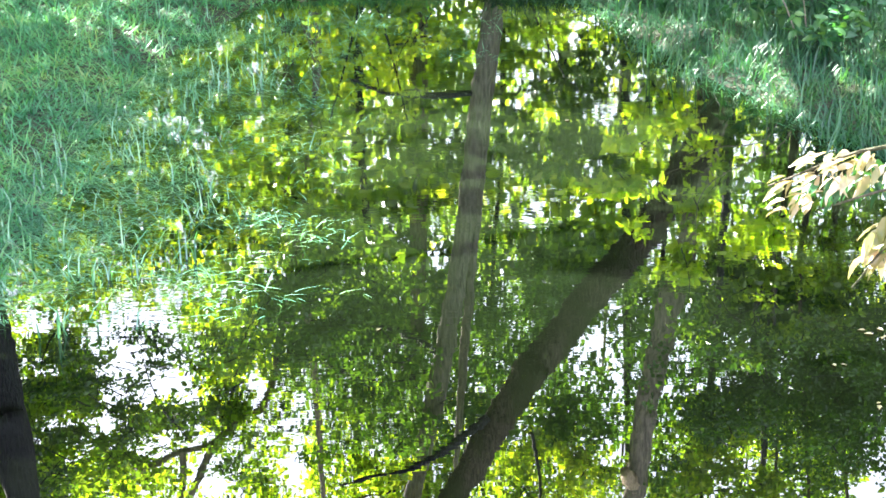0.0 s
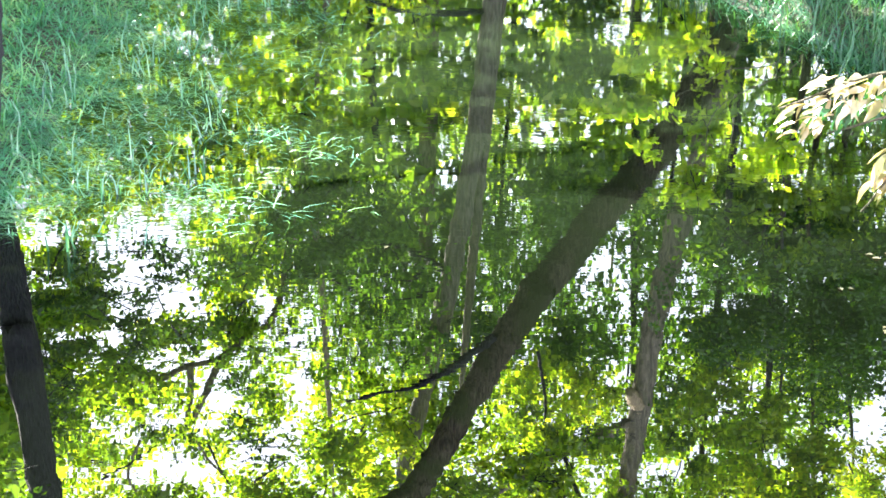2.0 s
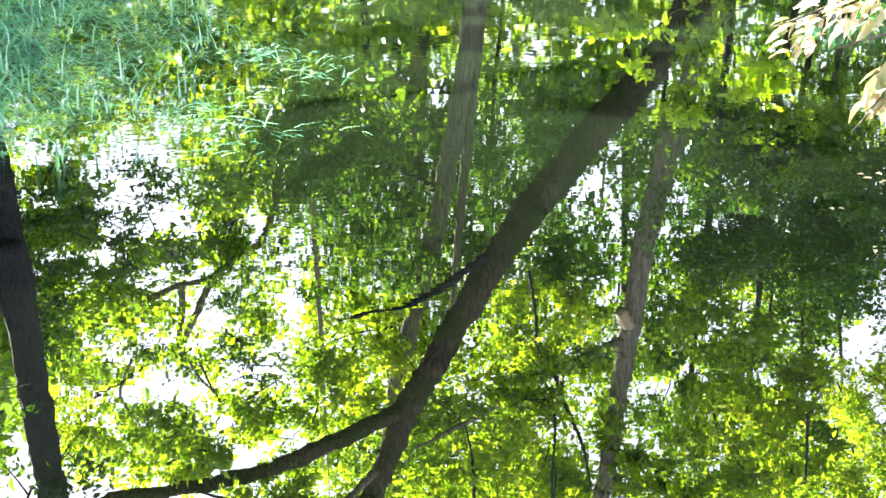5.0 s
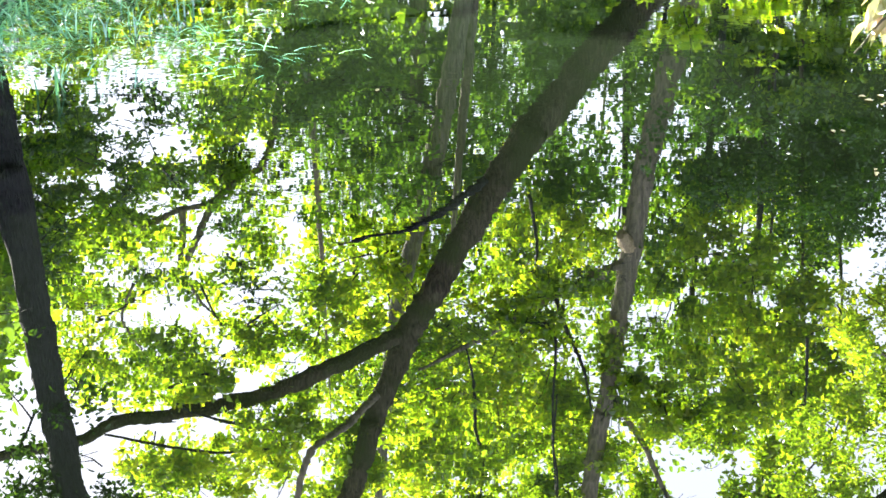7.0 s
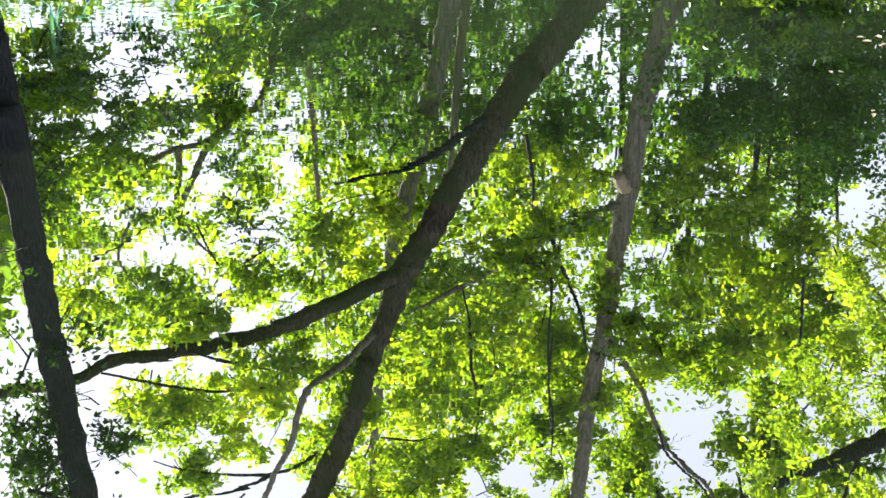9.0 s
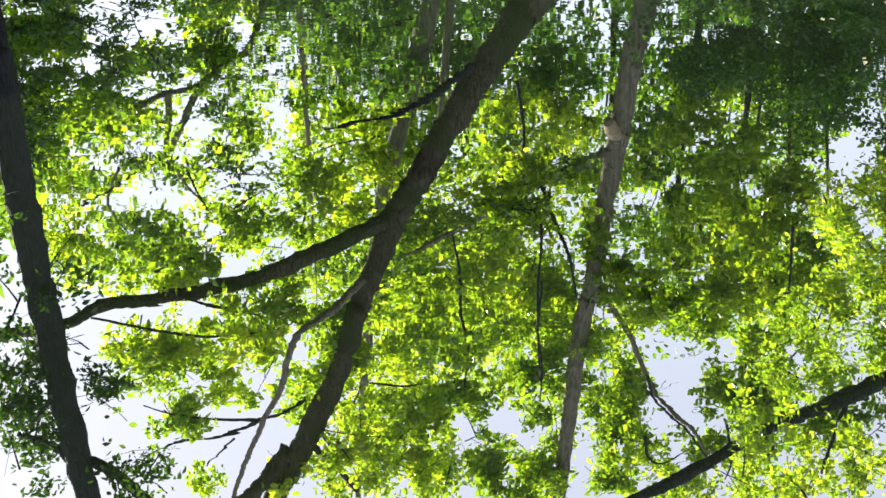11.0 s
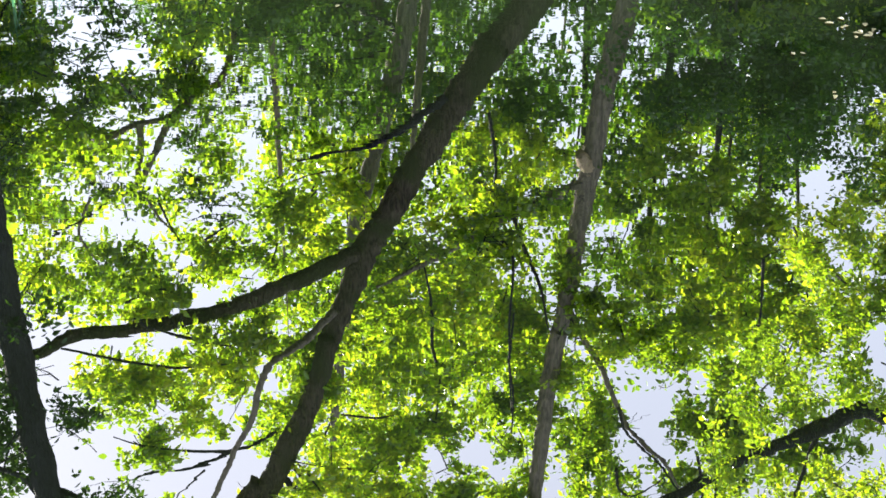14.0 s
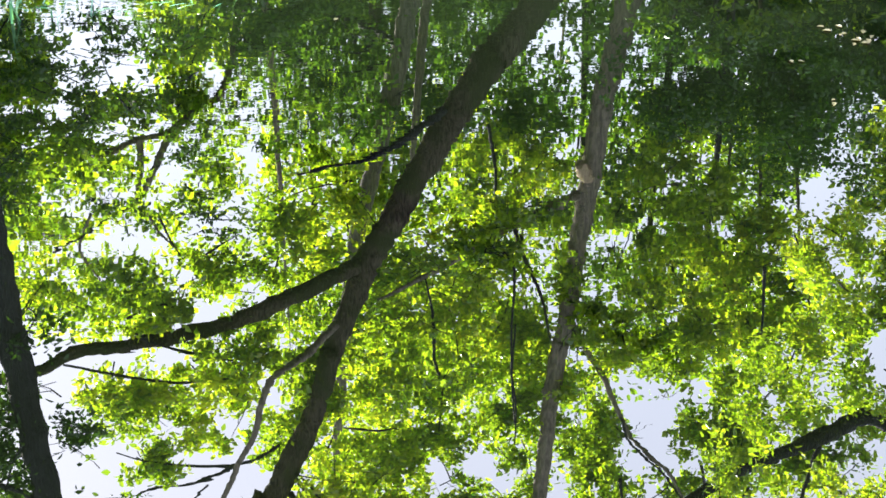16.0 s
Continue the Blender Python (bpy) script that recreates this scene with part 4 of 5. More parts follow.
wisps += [
    (-2.6, 15.5, 2.84, 0.13, 0.25, 0.07, 1200),
    (-2.83, 15.5, 2.71, 0.12, 0.25, 0.06, 1200),
    (-2.32, 15.5, 2.98, 0.11, 0.25, 0.06, 1200),
    (-2.21, 15.5, 3.85, 0.13, 0.25, 0.12, 1200),
    (-2.41, 15.5, 4.38, 0.14, 0.25, 0.08, 1200),
    (-2.7, 15.5, 4.58, 0.14, 0.25, 0.08, 1200),
    (-1.53, 15.5, 3.33, 0.11, 0.25, 0.08, 1200),
    (-3.06, 11, 4.5, 0.15, 0.2, 0.22, 2200),
    (-3.03, 11, 4.77, 0.18, 0.2, 0.14, 2200),
    (-2.76, 11, 2.99, 0.11, 0.2, 0.08, 2200),
]
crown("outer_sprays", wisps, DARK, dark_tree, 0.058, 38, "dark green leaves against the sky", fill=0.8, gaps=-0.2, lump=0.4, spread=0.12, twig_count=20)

crooked_tree = thing("crooked_tree", None, "crooked bare-limbed grey tree behind bank grass", "tree")
limb("trunk", [(-1.7, 21.2, 0.2, 0.2), (-1.53, 21.1, 1.45, 0.049), (-1.94, 20.8, 3.89, 0.046), (-2.24, 20.5, 5.4, 0.05), (-2.6, 20.4, 5.67, 0.047), (-2.91, 20.2, 5.93, 0.051), (-3.12, 20, 6.31, 0.043), (-3.35, 19.9, 6.74, 0.036), (-3.6, 19.8, 6.89, 0.022)], GREY_BARK, crooked_tree, "crooked grey limb", seed=40)
limb("branch", [(-2.87, 20.2, 5.93, 0.051), (-3.33, 20.1, 5.99, 0.043), (-3.86, 20, 6.2, 0.033)], GREY_BARK, crooked_tree, "", seed=41)
limb("branch", [(-3.32, 20.1, 5.96, 0.043), (-3.33, 20.1, 6.4, 0.044), (-3.39, 20, 6.8, 0.029)], GREY_BARK, crooked_tree, "", seed=42)
limb("twig", [(-3.35, 19.9, 6.74, 0.022), (-3.13, 19.9, 7.19, 0.018), (-2.78, 19.8, 7.55, 0.011)], GREY_BARK, crooked_tree, "", seed=43)
limb("twig", [(-3.98, 19.9, 6.95, 0.022), (-4.16, 19.9, 7.45, 0.019), (-3.9, 19.8, 7.9, 0.011)], GREY_BARK, crooked_tree, "", seed=44)
tufts = [
    (-4.13, 20, 6.32, 0.73, 0.4, 0.36, 425),
    (-2.45, 20.4, 6.36, 0.33, 0.4, 0.37, 425),
    (-4.47, 20, 6.89, 0.59, 0.4, 0.37, 425),
    (-2.65, 20.6, 5.36, 0.29, 0.4, 0.23, 425),
    (-2.58, 20, 6.81, 0.36, 0.32, 0.25, 382),
    (-2.7, 20.4, 4.48, 0.42, 0.4, 0.19, 425),
    (-1.68, 20.2, 1.98, 0.34, 0.32, 0.49, 701),
    (-1.72, 20, 2.75, 0.3, 0.32, 0.43, 701),
    (-2.18, 20, 5.17, 0.42, 0.24, 0.31, 701),
    (-2.62, 20, 5.64, 0.21, 0.2, 0.19, 638),
    (-4.74, 20, 5.48, 0.43, 0.32, 0.61, 701),
    (-4.05, 20, 5.58, 0.5, 0.32, 0.34, 701),
]
tufts += [
    (-3.18, 19.6, 5.27, 0.38, 0.24, 0.23, 765),
    (-2.69, 20, 5.64, 0.32, 0.24, 0.35, 638),
    (-2.75, 20, 4.73, 0.31, 0.28, 0.41, 701),
    (-4.8, 20.3, 4.78, 0.36, 0.32, 0.3, 701),
    (-4.76, 20, 6.42, 0.44, 0.28, 0.32, 531),
    (-2.57, 20, 4.58, 0.31, 0.28, 0.26, 701),
    (-4.81, 20, 5.83, 0.36, 0.28, 0.23, 701),
    (-3.42, 20.2, 5.72, 0.36, 0.35, 0.29, 600),
    (-2.78, 20.2, 5.71, 0.3, 0.35, 0.29, 600),
    (-2.08, 20.2, 5.9, 0.21, 0.35, 0.18, 600),
    (-1.22, 20.2, 5.46, 0.35, 0.35, 0.31, 600),
    (-4.03, 19.4, 4.61, 0.21, 0.3, 0.1, 600),
]
tufts += [
    (-3.54, 19.4, 4.76, 0.2, 0.3, 0.08, 600),
    (-4.21, 19.4, 4.4, 0.2, 0.3, 0.11, 600),
]
tufts += [
    (-2.41, 20.2, 6.22, 0.21, 0.3, 0.21, 520),
    (-3.47, 20.2, 6.56, 0.21, 0.3, 0.15, 520),
    (-3.11, 20.2, 6.52, 0.16, 0.3, 0.24, 520),
    (-3.77, 20.2, 7.18, 0.25, 0.3, 0.19, 520),
    (-3.23, 20.2, 7.34, 0.19, 0.3, 0.16, 520),
    (-2.27, 20.2, 7.16, 0.19, 0.3, 0.14, 520),
    (-2.2, 20.2, 5.47, 0.15, 0.3, 0.14, 520),
]
crown("crown", tufts, GREEN, crooked_tree, 0.095, 45, "", fill=1.3, gaps=0.05, lump=0.45, twig_count=228, clear=[(-4.79, 4.92, 0.16, 0.08), (-4.43, 4.7, 0.18, 0.08), (-4.31, 5.3, 0.19, 0.09), (-4.88, 5.45, 0.14, 0.07), (-4.78, 6.48, 0.16, 0.08), (-4.64, 5.84, 0.14, 0.08), (-2.97, 6.51, 0.27, 0.39), (-2.55, 7.18, 0.43, 0.36), (-3.45, 6.02, 0.35, 0.15), (-2.29, 5.07, 0.15, 0.33), (-1.23, 2.66, 0.17, 0.14)])

low_limbed_tree = thing("low_limbed_tree", None, "dark tree with a heavy limb low over the water", "tree")
limb("trunk", [(4.4, 11.4, 0.3, 0.2), (4.5, 11.3, 2.2, 0.17), (3.89, 11.2, 3.89, 0.064), (3.57, 11.2, 3.96, 0.063), (3.19, 11.1, 4.09, 0.063), (2.81, 11, 4.2, 0.047), (2.42, 10.9, 4.36, 0.047), (2.1, 10.8, 4.52, 0.05), (1.84, 10.75, 4.66, 0.047), (1.58, 10.7, 4.76, 0.031), (1.18, 10.6, 4.88, 0.014)], DARK_BARK, low_limbed_tree, "heavy dark limb", seed=48)
limb("branch", [(3.23, 11.1, 4.07, 0.025), (3.15, 11, 4.29, 0.018), (3.05, 10.9, 4.66, 0.011)], DARK_BARK, low_limbed_tree, "", seed=49)
crown("crown", [
    (3.04, 11, 2.36, 0.25, 0.32, 0.32, 4696),
    (3.29, 11.3, 3.24, 0.31, 0.32, 0.25, 4335),
    (3.12, 11.2, 2.73, 0.34, 0.32, 0.22, 4335),
    (3.1, 11.2, 3.58, 0.49, 0.32, 0.26, 3612),
    (2.59, 11, 3.92, 0.26, 0.28, 0.24, 3612),
    (3.3, 10.8, 4.36, 0.45, 0.28, 0.25, 3612),
    (2.63, 10.8, 4.64, 0.36, 0.28, 0.17, 3612),
    (2.41, 10.3, 3.8, 0.15, 0.2, 0.12, 5525),
    (2.15, 10.3, 3.98, 0.1, 0.16, 0.06, 3188),
    (3.66, 10.9, 3.58, 0.16, 0.22, 0.18, 4000),
    (3.74, 10.9, 3.3, 0.12, 0.22, 0.23, 4000),
    (3.43, 10.9, 1.47, 0.11, 0.22, 0.27, 4000),
    (3.54, 10.9, 1.87, 0.11, 0.22, 0.18, 4000),
], LIME, low_limbed_tree, 0.05, 50, "yellow-green leaves lit through by sun", fill=1.4, gaps=0.05, lump=0.45, spread=0.13, twig_count=54, clear=[(2.95, 2.09, 0.21, 0.22), (3.19, 3.49, 0.28, 0.14), (3.54, 4.02, 0.13, 0.2)])

shaded_tree = thing("shaded_tree", None, "dense dark green multi-stemmed tree in shade", "tree")
limb("trunk", [(4.95, 20.6, 0.3, 0.11), (4.4, 20.5, 3.3, 0.035), (4.54, 20.4, 5.53, 0.026), (4.69, 20.4, 7.2, 0.019)], BARK, shaded_tree, "", seed=53)
limb("stem", [(5.3, 20.9, 0.3, 0.11), (4.83, 20.8, 3.55, 0.036), (5.11, 20.6, 6.27, 0.026), (5.31, 20.6, 7.83, 0.015)], BARK, shaded_tree, "", seed=54)
limb("stem", [(4.6, 21.2, 0.3, 0.1), (4.18, 21, 4.15, 0.029), (4.32, 21, 6.21, 0.023), (4.35, 21, 7.36, 0.015)], BARK, shaded_tree, "", seed=55)
tufts = [
    (3.53, 18, 4.1, 1.21, 0.48, 0.55, 1517),
    (4.42, 17.6, 4.39, 0.51, 0.4, 0.55, 1517),
    (3, 18, 4.65, 0.71, 0.4, 0.31, 1373),
    (3.86, 17.5, 4.24, 0.88, 0.48, 0.54, 1517),
    (2.88, 18, 3.98, 0.63, 0.4, 0.24, 1084),
    (1.83, 19.8, 5.28, 0.56, 0.36, 0.3, 867),
    (4.01, 16.8, 3.15, 0.65, 0.4, 0.38, 1084),
    (3.18, 17, 3.29, 0.6, 0.4, 0.29, 1445),
    (4.74, 16.8, 3.54, 0.67, 0.48, 0.7, 1517),
    (5.33, 17, 3, 0.73, 0.6, 0.76, 1517),
    (0.81, 19.6, 4.68, 0.38, 0.35, 0.34, 900),
    (1.6, 19.6, 5.42, 0.38, 0.35, 0.31, 900),
]
tufts += [
    (1.05, 19.6, 5.58, 0.38, 0.35, 0.35, 900),
    (0.69, 19.6, 5.21, 0.28, 0.35, 0.38, 900),
    (4.99, 19.6, 5.95, 0.39, 0.35, 0.26, 900),
    (5.82, 19.6, 6.62, 0.2, 0.35, 0.29, 900),
]
tufts += [
    (5.31, 18.5, 5.62, 0.24, 0.3, 0.21, 1100),
    (4.84, 18.5, 5.62, 0.27, 0.3, 0.17, 1100),
    (4.47, 18.5, 5.84, 0.2, 0.3, 0.22, 1100),
    (2.39, 18.6, 5.73, 0.12, 0.3, 0.45, 1000),
    (2.57, 18.6, 5.35, 0.14, 0.3, 0.19, 1000),
]
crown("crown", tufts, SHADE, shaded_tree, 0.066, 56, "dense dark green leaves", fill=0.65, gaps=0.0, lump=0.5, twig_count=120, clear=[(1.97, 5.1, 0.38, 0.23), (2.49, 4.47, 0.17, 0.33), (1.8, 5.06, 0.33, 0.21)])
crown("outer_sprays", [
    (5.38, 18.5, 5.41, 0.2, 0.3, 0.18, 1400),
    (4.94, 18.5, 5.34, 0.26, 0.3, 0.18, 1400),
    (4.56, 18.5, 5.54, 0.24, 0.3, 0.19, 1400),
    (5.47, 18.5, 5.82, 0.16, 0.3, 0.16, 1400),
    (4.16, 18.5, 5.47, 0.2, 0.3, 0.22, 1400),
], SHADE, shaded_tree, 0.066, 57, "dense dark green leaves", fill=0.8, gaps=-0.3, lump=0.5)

crown("crown", [
    (3.41, 20, 3.32, 0.41, 0.4, 0.29, 700),
    (4.16, 20, 3.26, 0.4, 0.4, 0.36, 700),
    (4.84, 20, 3.41, 0.41, 0.4, 0.37, 700),
    (3.78, 20, 3.83, 0.34, 0.4, 0.22, 700),
    (4.54, 20, 3.99, 0.34, 0.4, 0.22, 700),
    (5.16, 20, 4.07, 0.27, 0.4, 0.3, 700),
], GREEN, shaded_tree, 0.085, 165, "mid green lower leaves", gaps=0.1, lump=0.45, spread=0.15, twig_count=60)

bank_sapling = thing("bank_sapling", None, "young sapling bending yellow-green leaves over the water", "sapling")
limb("stem", [(3.3, 15.9, 0.1, 0.008), (3, 15.8, 0.7, 0.006), (2.52, 15.6, 0.72, 0.005), (2.12, 15.3, 0.83, 0.004), (1.69, 15.1, 0.95, 0.004), (1.27, 14.9, 0.93, 0.003)], GREY_BARK, bank_sapling, "", seed=59)
limb("stem", [(3.4, 16.1, 0.1, 0.008), (3.2, 16, 0.8, 0.006), (2.43, 15.6, 1.1, 0.005), (2.33, 15.5, 1.67, 0.003)], GREY_BARK, bank_sapling, "", seed=60)
crown("crown", [
    (1.64, 15.1, 0.95, 0.41, 0.12, 0.08, 3984),
    (2.3, 18, 1.12, 0.33, 0.16, 0.16, 1859),
    (2.58, 17, 1.31, 0.14, 0.12, 0.3, 2656),
    (2.04, 15.3, 1.37, 0.31, 0.12, 0.12, 2922),
    (2.32, 15.4, 1.8, 0.26, 0.12, 0.17, 2391),
    (1.9, 17, 1.13, 0.34, 0.12, 0.1, 1594),
    (2.87, 15.6, 1.6, 0.32, 0.16, 0.23, 1328),
    (2.27, 17.6, 0.95, 0.32, 0.12, 0.24, 2400),
    (2.7, 17.6, 1.5, 0.13, 0.12, 0.28, 2400),
    (2.69, 17.6, 1.93, 0.23, 0.12, 0.12, 2400),
], SUNNY, bank_sapling, 0.11, 61, "yellow-green leaves with sun glow put into the colour", per_spray=9, spread=0.1, gaps=-0.4, twig_count=84)

bank_bush = thing("bush", None, "yellow-green bush coloured as sunlit at the head of the stream", "bush")
limb("stem", [(-0.9, 19.9, 0.05, 0.02), (-1.0, 19.8, 0.6, 0.015), (-1.3, 19.7, 1.6, 0.008)], DARK_BARK, bank_bush, sides=7, seed=161)
limb("stem", [(-0.8, 19.9, 0.05, 0.02), (-0.6, 19.8, 0.7, 0.014), (-0.4, 19.7, 1.6, 0.008)], DARK_BARK, bank_bush, sides=7, seed=162)
limb("stem", [(1.0, 19.9, 0.05, 0.02), (1.1, 19.8, 0.5, 0.014), (1.4, 19.7, 1.1, 0.008)], DARK_BARK, bank_bush, sides=7, seed=163)
crown("crown", [
    (-1.66, 19.7, 0.56, 0.38, 0.3, 0.29, 700),
    (-0.97, 19.7, 0.96, 0.45, 0.3, 0.3, 700),
    (-0.89, 19.7, 0.41, 0.51, 0.3, 0.22, 700),
    (-0.23, 19.7, 0.58, 0.29, 0.3, 0.36, 700),
    (-1.51, 19.7, 1.42, 0.33, 0.3, 0.27, 700),
    (-0.66, 19.7, 1.43, 0.38, 0.3, 0.27, 700),
    (-1.2, 19.7, 1.9, 0.39, 0.3, 0.2, 700),
    (-2.09, 19.7, 1.48, 0.32, 0.3, 0.3, 700),
    (-2.38, 19.7, 2.08, 0.32, 0.3, 0.28, 700),
    (1.08, 19.7, 0.47, 0.38, 0.3, 0.26, 700),
    (1.72, 19.7, 0.47, 0.28, 0.3, 0.23, 700),
], SUNNY, bank_bush, 0.085, 164, "yellow-green leaves with sun glow put into the colour", spread=0.15, gaps=0.1, lump=0.4, twig_count=60)

forest_tree_a = thing("forest_tree", None, "tall green forest tree behind the stream", "tree")
limb("trunk", [(-0.3, 24.5, 0.1, 0.14), (-0.35, 24.5, 4, 0.12), (-0.5, 24.4, 9, 0.09), (-0.6, 24.4, 13, 0.03)], GREY_BARK, forest_tree_a, "", seed=64)
crown("crown", [
    (-1.62, 24, 8.97, 1.56, 0.52, 1.28, 280),
    (0.56, 24.5, 8.94, 1.32, 0.52, 1.5, 280),
    (0.57, 24, 11.44, 1.54, 0.52, 1.39, 280),
    (-0.28, 23.5, 11.54, 1.34, 0.52, 1.18, 280),
    (-1.3, 23.5, 11.11, 1.07, 0.48, 0.95, 280),
    (-1.2, 23.5, 13.32, 1.02, 0.48, 0.8, 280),
    (1.83, 24, 9.74, 0.97, 0.48, 1.32, 204),
    (1.57, 24, 12.52, 1.02, 0.48, 1.34, 204),
    (1.89, 24.5, 9.24, 0.8, 0.48, 1.1, 204),
    (0.03, 24, 8.3, 0.43, 0.5, 0.39, 300),
    (-0.05, 24, 9.23, 0.44, 0.5, 0.45, 300),
    (0.86, 24, 9.12, 0.39, 0.5, 0.45, 300),
    (-0.79, 24, 9.04, 0.35, 0.5, 0.3, 300),
], LIME, forest_tree_a, 0.118, 65, "", fill=0.85, spread=0.3, gaps=-1.0, clear=[(-3.04, 9.34, 0.51, 0.43), (-2.29, 8.24, 0.16, 0.33), (1.13, 13.61, 0.28, 0.4), (-2.29, 8.22, 0.21, 0.37), (1.2, 13.71, 0.3, 0.28), (2.23, 9.99, 0.19, 0.21)])

forest_tree_b = thing("forest_tree", None, "tall green forest tree behind the stream", "tree")
limb("trunk", [(4.2, 25, 0.2, 0.07), (4.2, 25, 4, 0.06), (4, 24.9, 9, 0.05), (3.9, 24.9, 12, 0.04)], DARK_BARK, forest_tree_b, "", seed=68)
crown("crown", [
    (4.43, 24.5, 8.95, 1.61, 0.52, 1.3, 280),
    (4.82, 24, 10.39, 1.26, 0.48, 0.51, 280),
    (4.22, 24, 10.86, 1.18, 0.52, 1.16, 280),
    (2.93, 24, 9.77, 0.71, 0.48, 1.22, 255),
    (6.08, 24.5, 8.65, 0.81, 0.48, 0.69, 255),
    (4.09, 25, 8.01, 1.34, 0.48, 0.59, 255),
    (5.44, 24, 11.39, 1.2, 0.48, 0.75, 204),
    (4.89, 24, 12.27, 0.94, 0.48, 0.45, 170),
    (2.88, 24, 12.74, 0.65, 0.4, 0.8, 153),
], GREEN, forest_tree_b, 0.118, 69, "", fill=0.85, spread=0.3, gaps=-1.0, clear=[(3.43, 7.65, 0.24, 0.48), (6.4, 9.21, 0.43, 0.46), (7.01, 8.58, 0.38, 0.38), (4.08, 12.82, 0.59, 0.62), (2.23, 9.99, 0.19, 0.21)])

forest_tree_c = thing("forest_tree", None, "shaded green forest tree behind the stream", "tree")
limb("trunk", [(-1.2, 25.5, 0.2, 0.1), (-1.3, 25.5, 4, 0.09), (-1.4, 25.4, 8, 0.07), (-1.5, 25.4, 11, 0.04)], DARK_BARK, forest_tree_c, "", seed=72)
tufts = [
    (-1.17, 25, 6.3, 1.55, 0.52, 1.02, 306),
    (0.99, 25.5, 6.13, 1.14, 0.52, 0.74, 280),
    (-1.28, 25, 7.43, 0.7, 0.52, 0.57, 280),
    (-2.78, 25, 6.02, 0.52, 0.48, 0.32, 280),
    (1.42, 25, 7.24, 0.79, 0.48, 0.66, 255),
    (2.23, 25, 5.48, 0.77, 0.48, 0.54, 280),
    (2.4, 25, 7.72, 0.62, 0.48, 0.59, 280),
    (1.81, 25, 5.03, 0.93, 0.48, 0.99, 306),
    (-0.55, 25, 4.9, 1.1, 0.48, 0.99, 280),
    (2.53, 23.5, 5.58, 0.89, 0.4, 0.86, 382),
    (1.4, 23.5, 5.41, 0.73, 0.4, 0.51, 298),
    (-3.15, 25, 6.14, 0.95, 0.48, 0.56, 306),
]
tufts += [
    (-3.96, 23.5, 4.1, 1.36, 0.4, 0.75, 319),
    (-2.73, 23.5, 4.94, 0.88, 0.4, 0.68, 319),
    (-4.58, 23.5, 5.21, 0.98, 0.4, 0.52, 255),
    (-2.65, 23.5, 5.97, 0.57, 0.4, 0.35, 255),
    (-3.94, 23.5, 6.13, 0.33, 0.4, 0.4, 212),
    (0.95, 24.5, 3.79, 0.49, 0.4, 0.42, 319),
    (0.13, 24.5, 3.95, 0.41, 0.4, 0.51, 276),
    (0.96, 24, 6.85, 0.5, 0.4, 0.55, 255),
    (0.3, 24, 5.9, 0.9, 0.4, 0.7, 300),
    (-1.2, 24, 5.4, 0.9, 0.4, 0.8, 300),
    (1.1, 24, 4.9, 0.8, 0.4, 0.7, 300),
    (2.12, 24, 6.58, 0.33, 0.4, 0.54, 255),
]
tufts += [
    (0.01, 23.6, 6.41, 0.45, 0.4, 0.49, 330),
    (-1.59, 23.6, 7.33, 0.49, 0.4, 0.46, 330),
    (-0.77, 23.6, 7.23, 0.5, 0.4, 0.5, 330),
    (0.02, 23.6, 7.31, 0.41, 0.4, 0.46, 330),
    (0.81, 23.6, 7.3, 0.41, 0.4, 0.46, 330),
    (-3.19, 23.6, 6.36, 0.32, 0.4, 0.36, 330),
    (-0.76, 23.6, 6.51, 0.49, 0.4, 0.35, 330),
    (1.66, 23.2, 2.51, 0.69, 0.4, 0.48, 330),
    (2.56, 23.2, 1.81, 0.76, 0.4, 0.47, 330),
    (3.42, 23.2, 2.69, 0.62, 0.4, 0.56, 330),
    (4.78, 23.2, 3.59, 0.77, 0.4, 0.5, 330),
    (5.59, 23.2, 4.18, 0.55, 0.4, 0.5, 330),
]
tufts += [
    (0.35, 22.8, 3.14, 0.38, 0.4, 0.35, 330),
    (1.1, 22.8, 3.06, 0.38, 0.4, 0.31, 330),
    (1.78, 22.8, 3.06, 0.38, 0.4, 0.31, 330),
    (1.84, 22.6, 2.11, 0.37, 0.4, 0.43, 330),
    (2, 22.6, 2.97, 0.3, 0.4, 0.27, 330),
    (4.1, 22.6, 2.84, 0.37, 0.4, 0.31, 330),
]
tufts += [
    (0.92, 20, 5.11, 0.23, 0.35, 0.62, 520),
    (1.39, 20, 5.56, 0.25, 0.35, 0.4, 520),
    (1.78, 20, 5.75, 0.22, 0.35, 0.24, 520),
    (1.15, 20, 4.73, 0.2, 0.35, 0.3, 520),
]
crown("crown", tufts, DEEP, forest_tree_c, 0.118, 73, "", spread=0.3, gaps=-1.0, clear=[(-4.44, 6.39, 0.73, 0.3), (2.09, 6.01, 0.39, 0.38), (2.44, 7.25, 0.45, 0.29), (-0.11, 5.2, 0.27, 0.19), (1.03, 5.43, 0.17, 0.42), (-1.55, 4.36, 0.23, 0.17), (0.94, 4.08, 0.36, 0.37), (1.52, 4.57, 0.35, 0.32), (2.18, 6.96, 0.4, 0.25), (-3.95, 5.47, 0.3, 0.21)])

forest_tree_d = thing("forest_tree", None, "dark green forest tree behind the stream", "tree")
limb("trunk", [(6.2, 26, 0.2, 0.07), (6.2, 26, 4, 0.06), (6.1, 25.9, 8, 0.05), (6, 25.9, 11, 0.04)], DARK_BARK, forest_tree_d, "", seed=76)
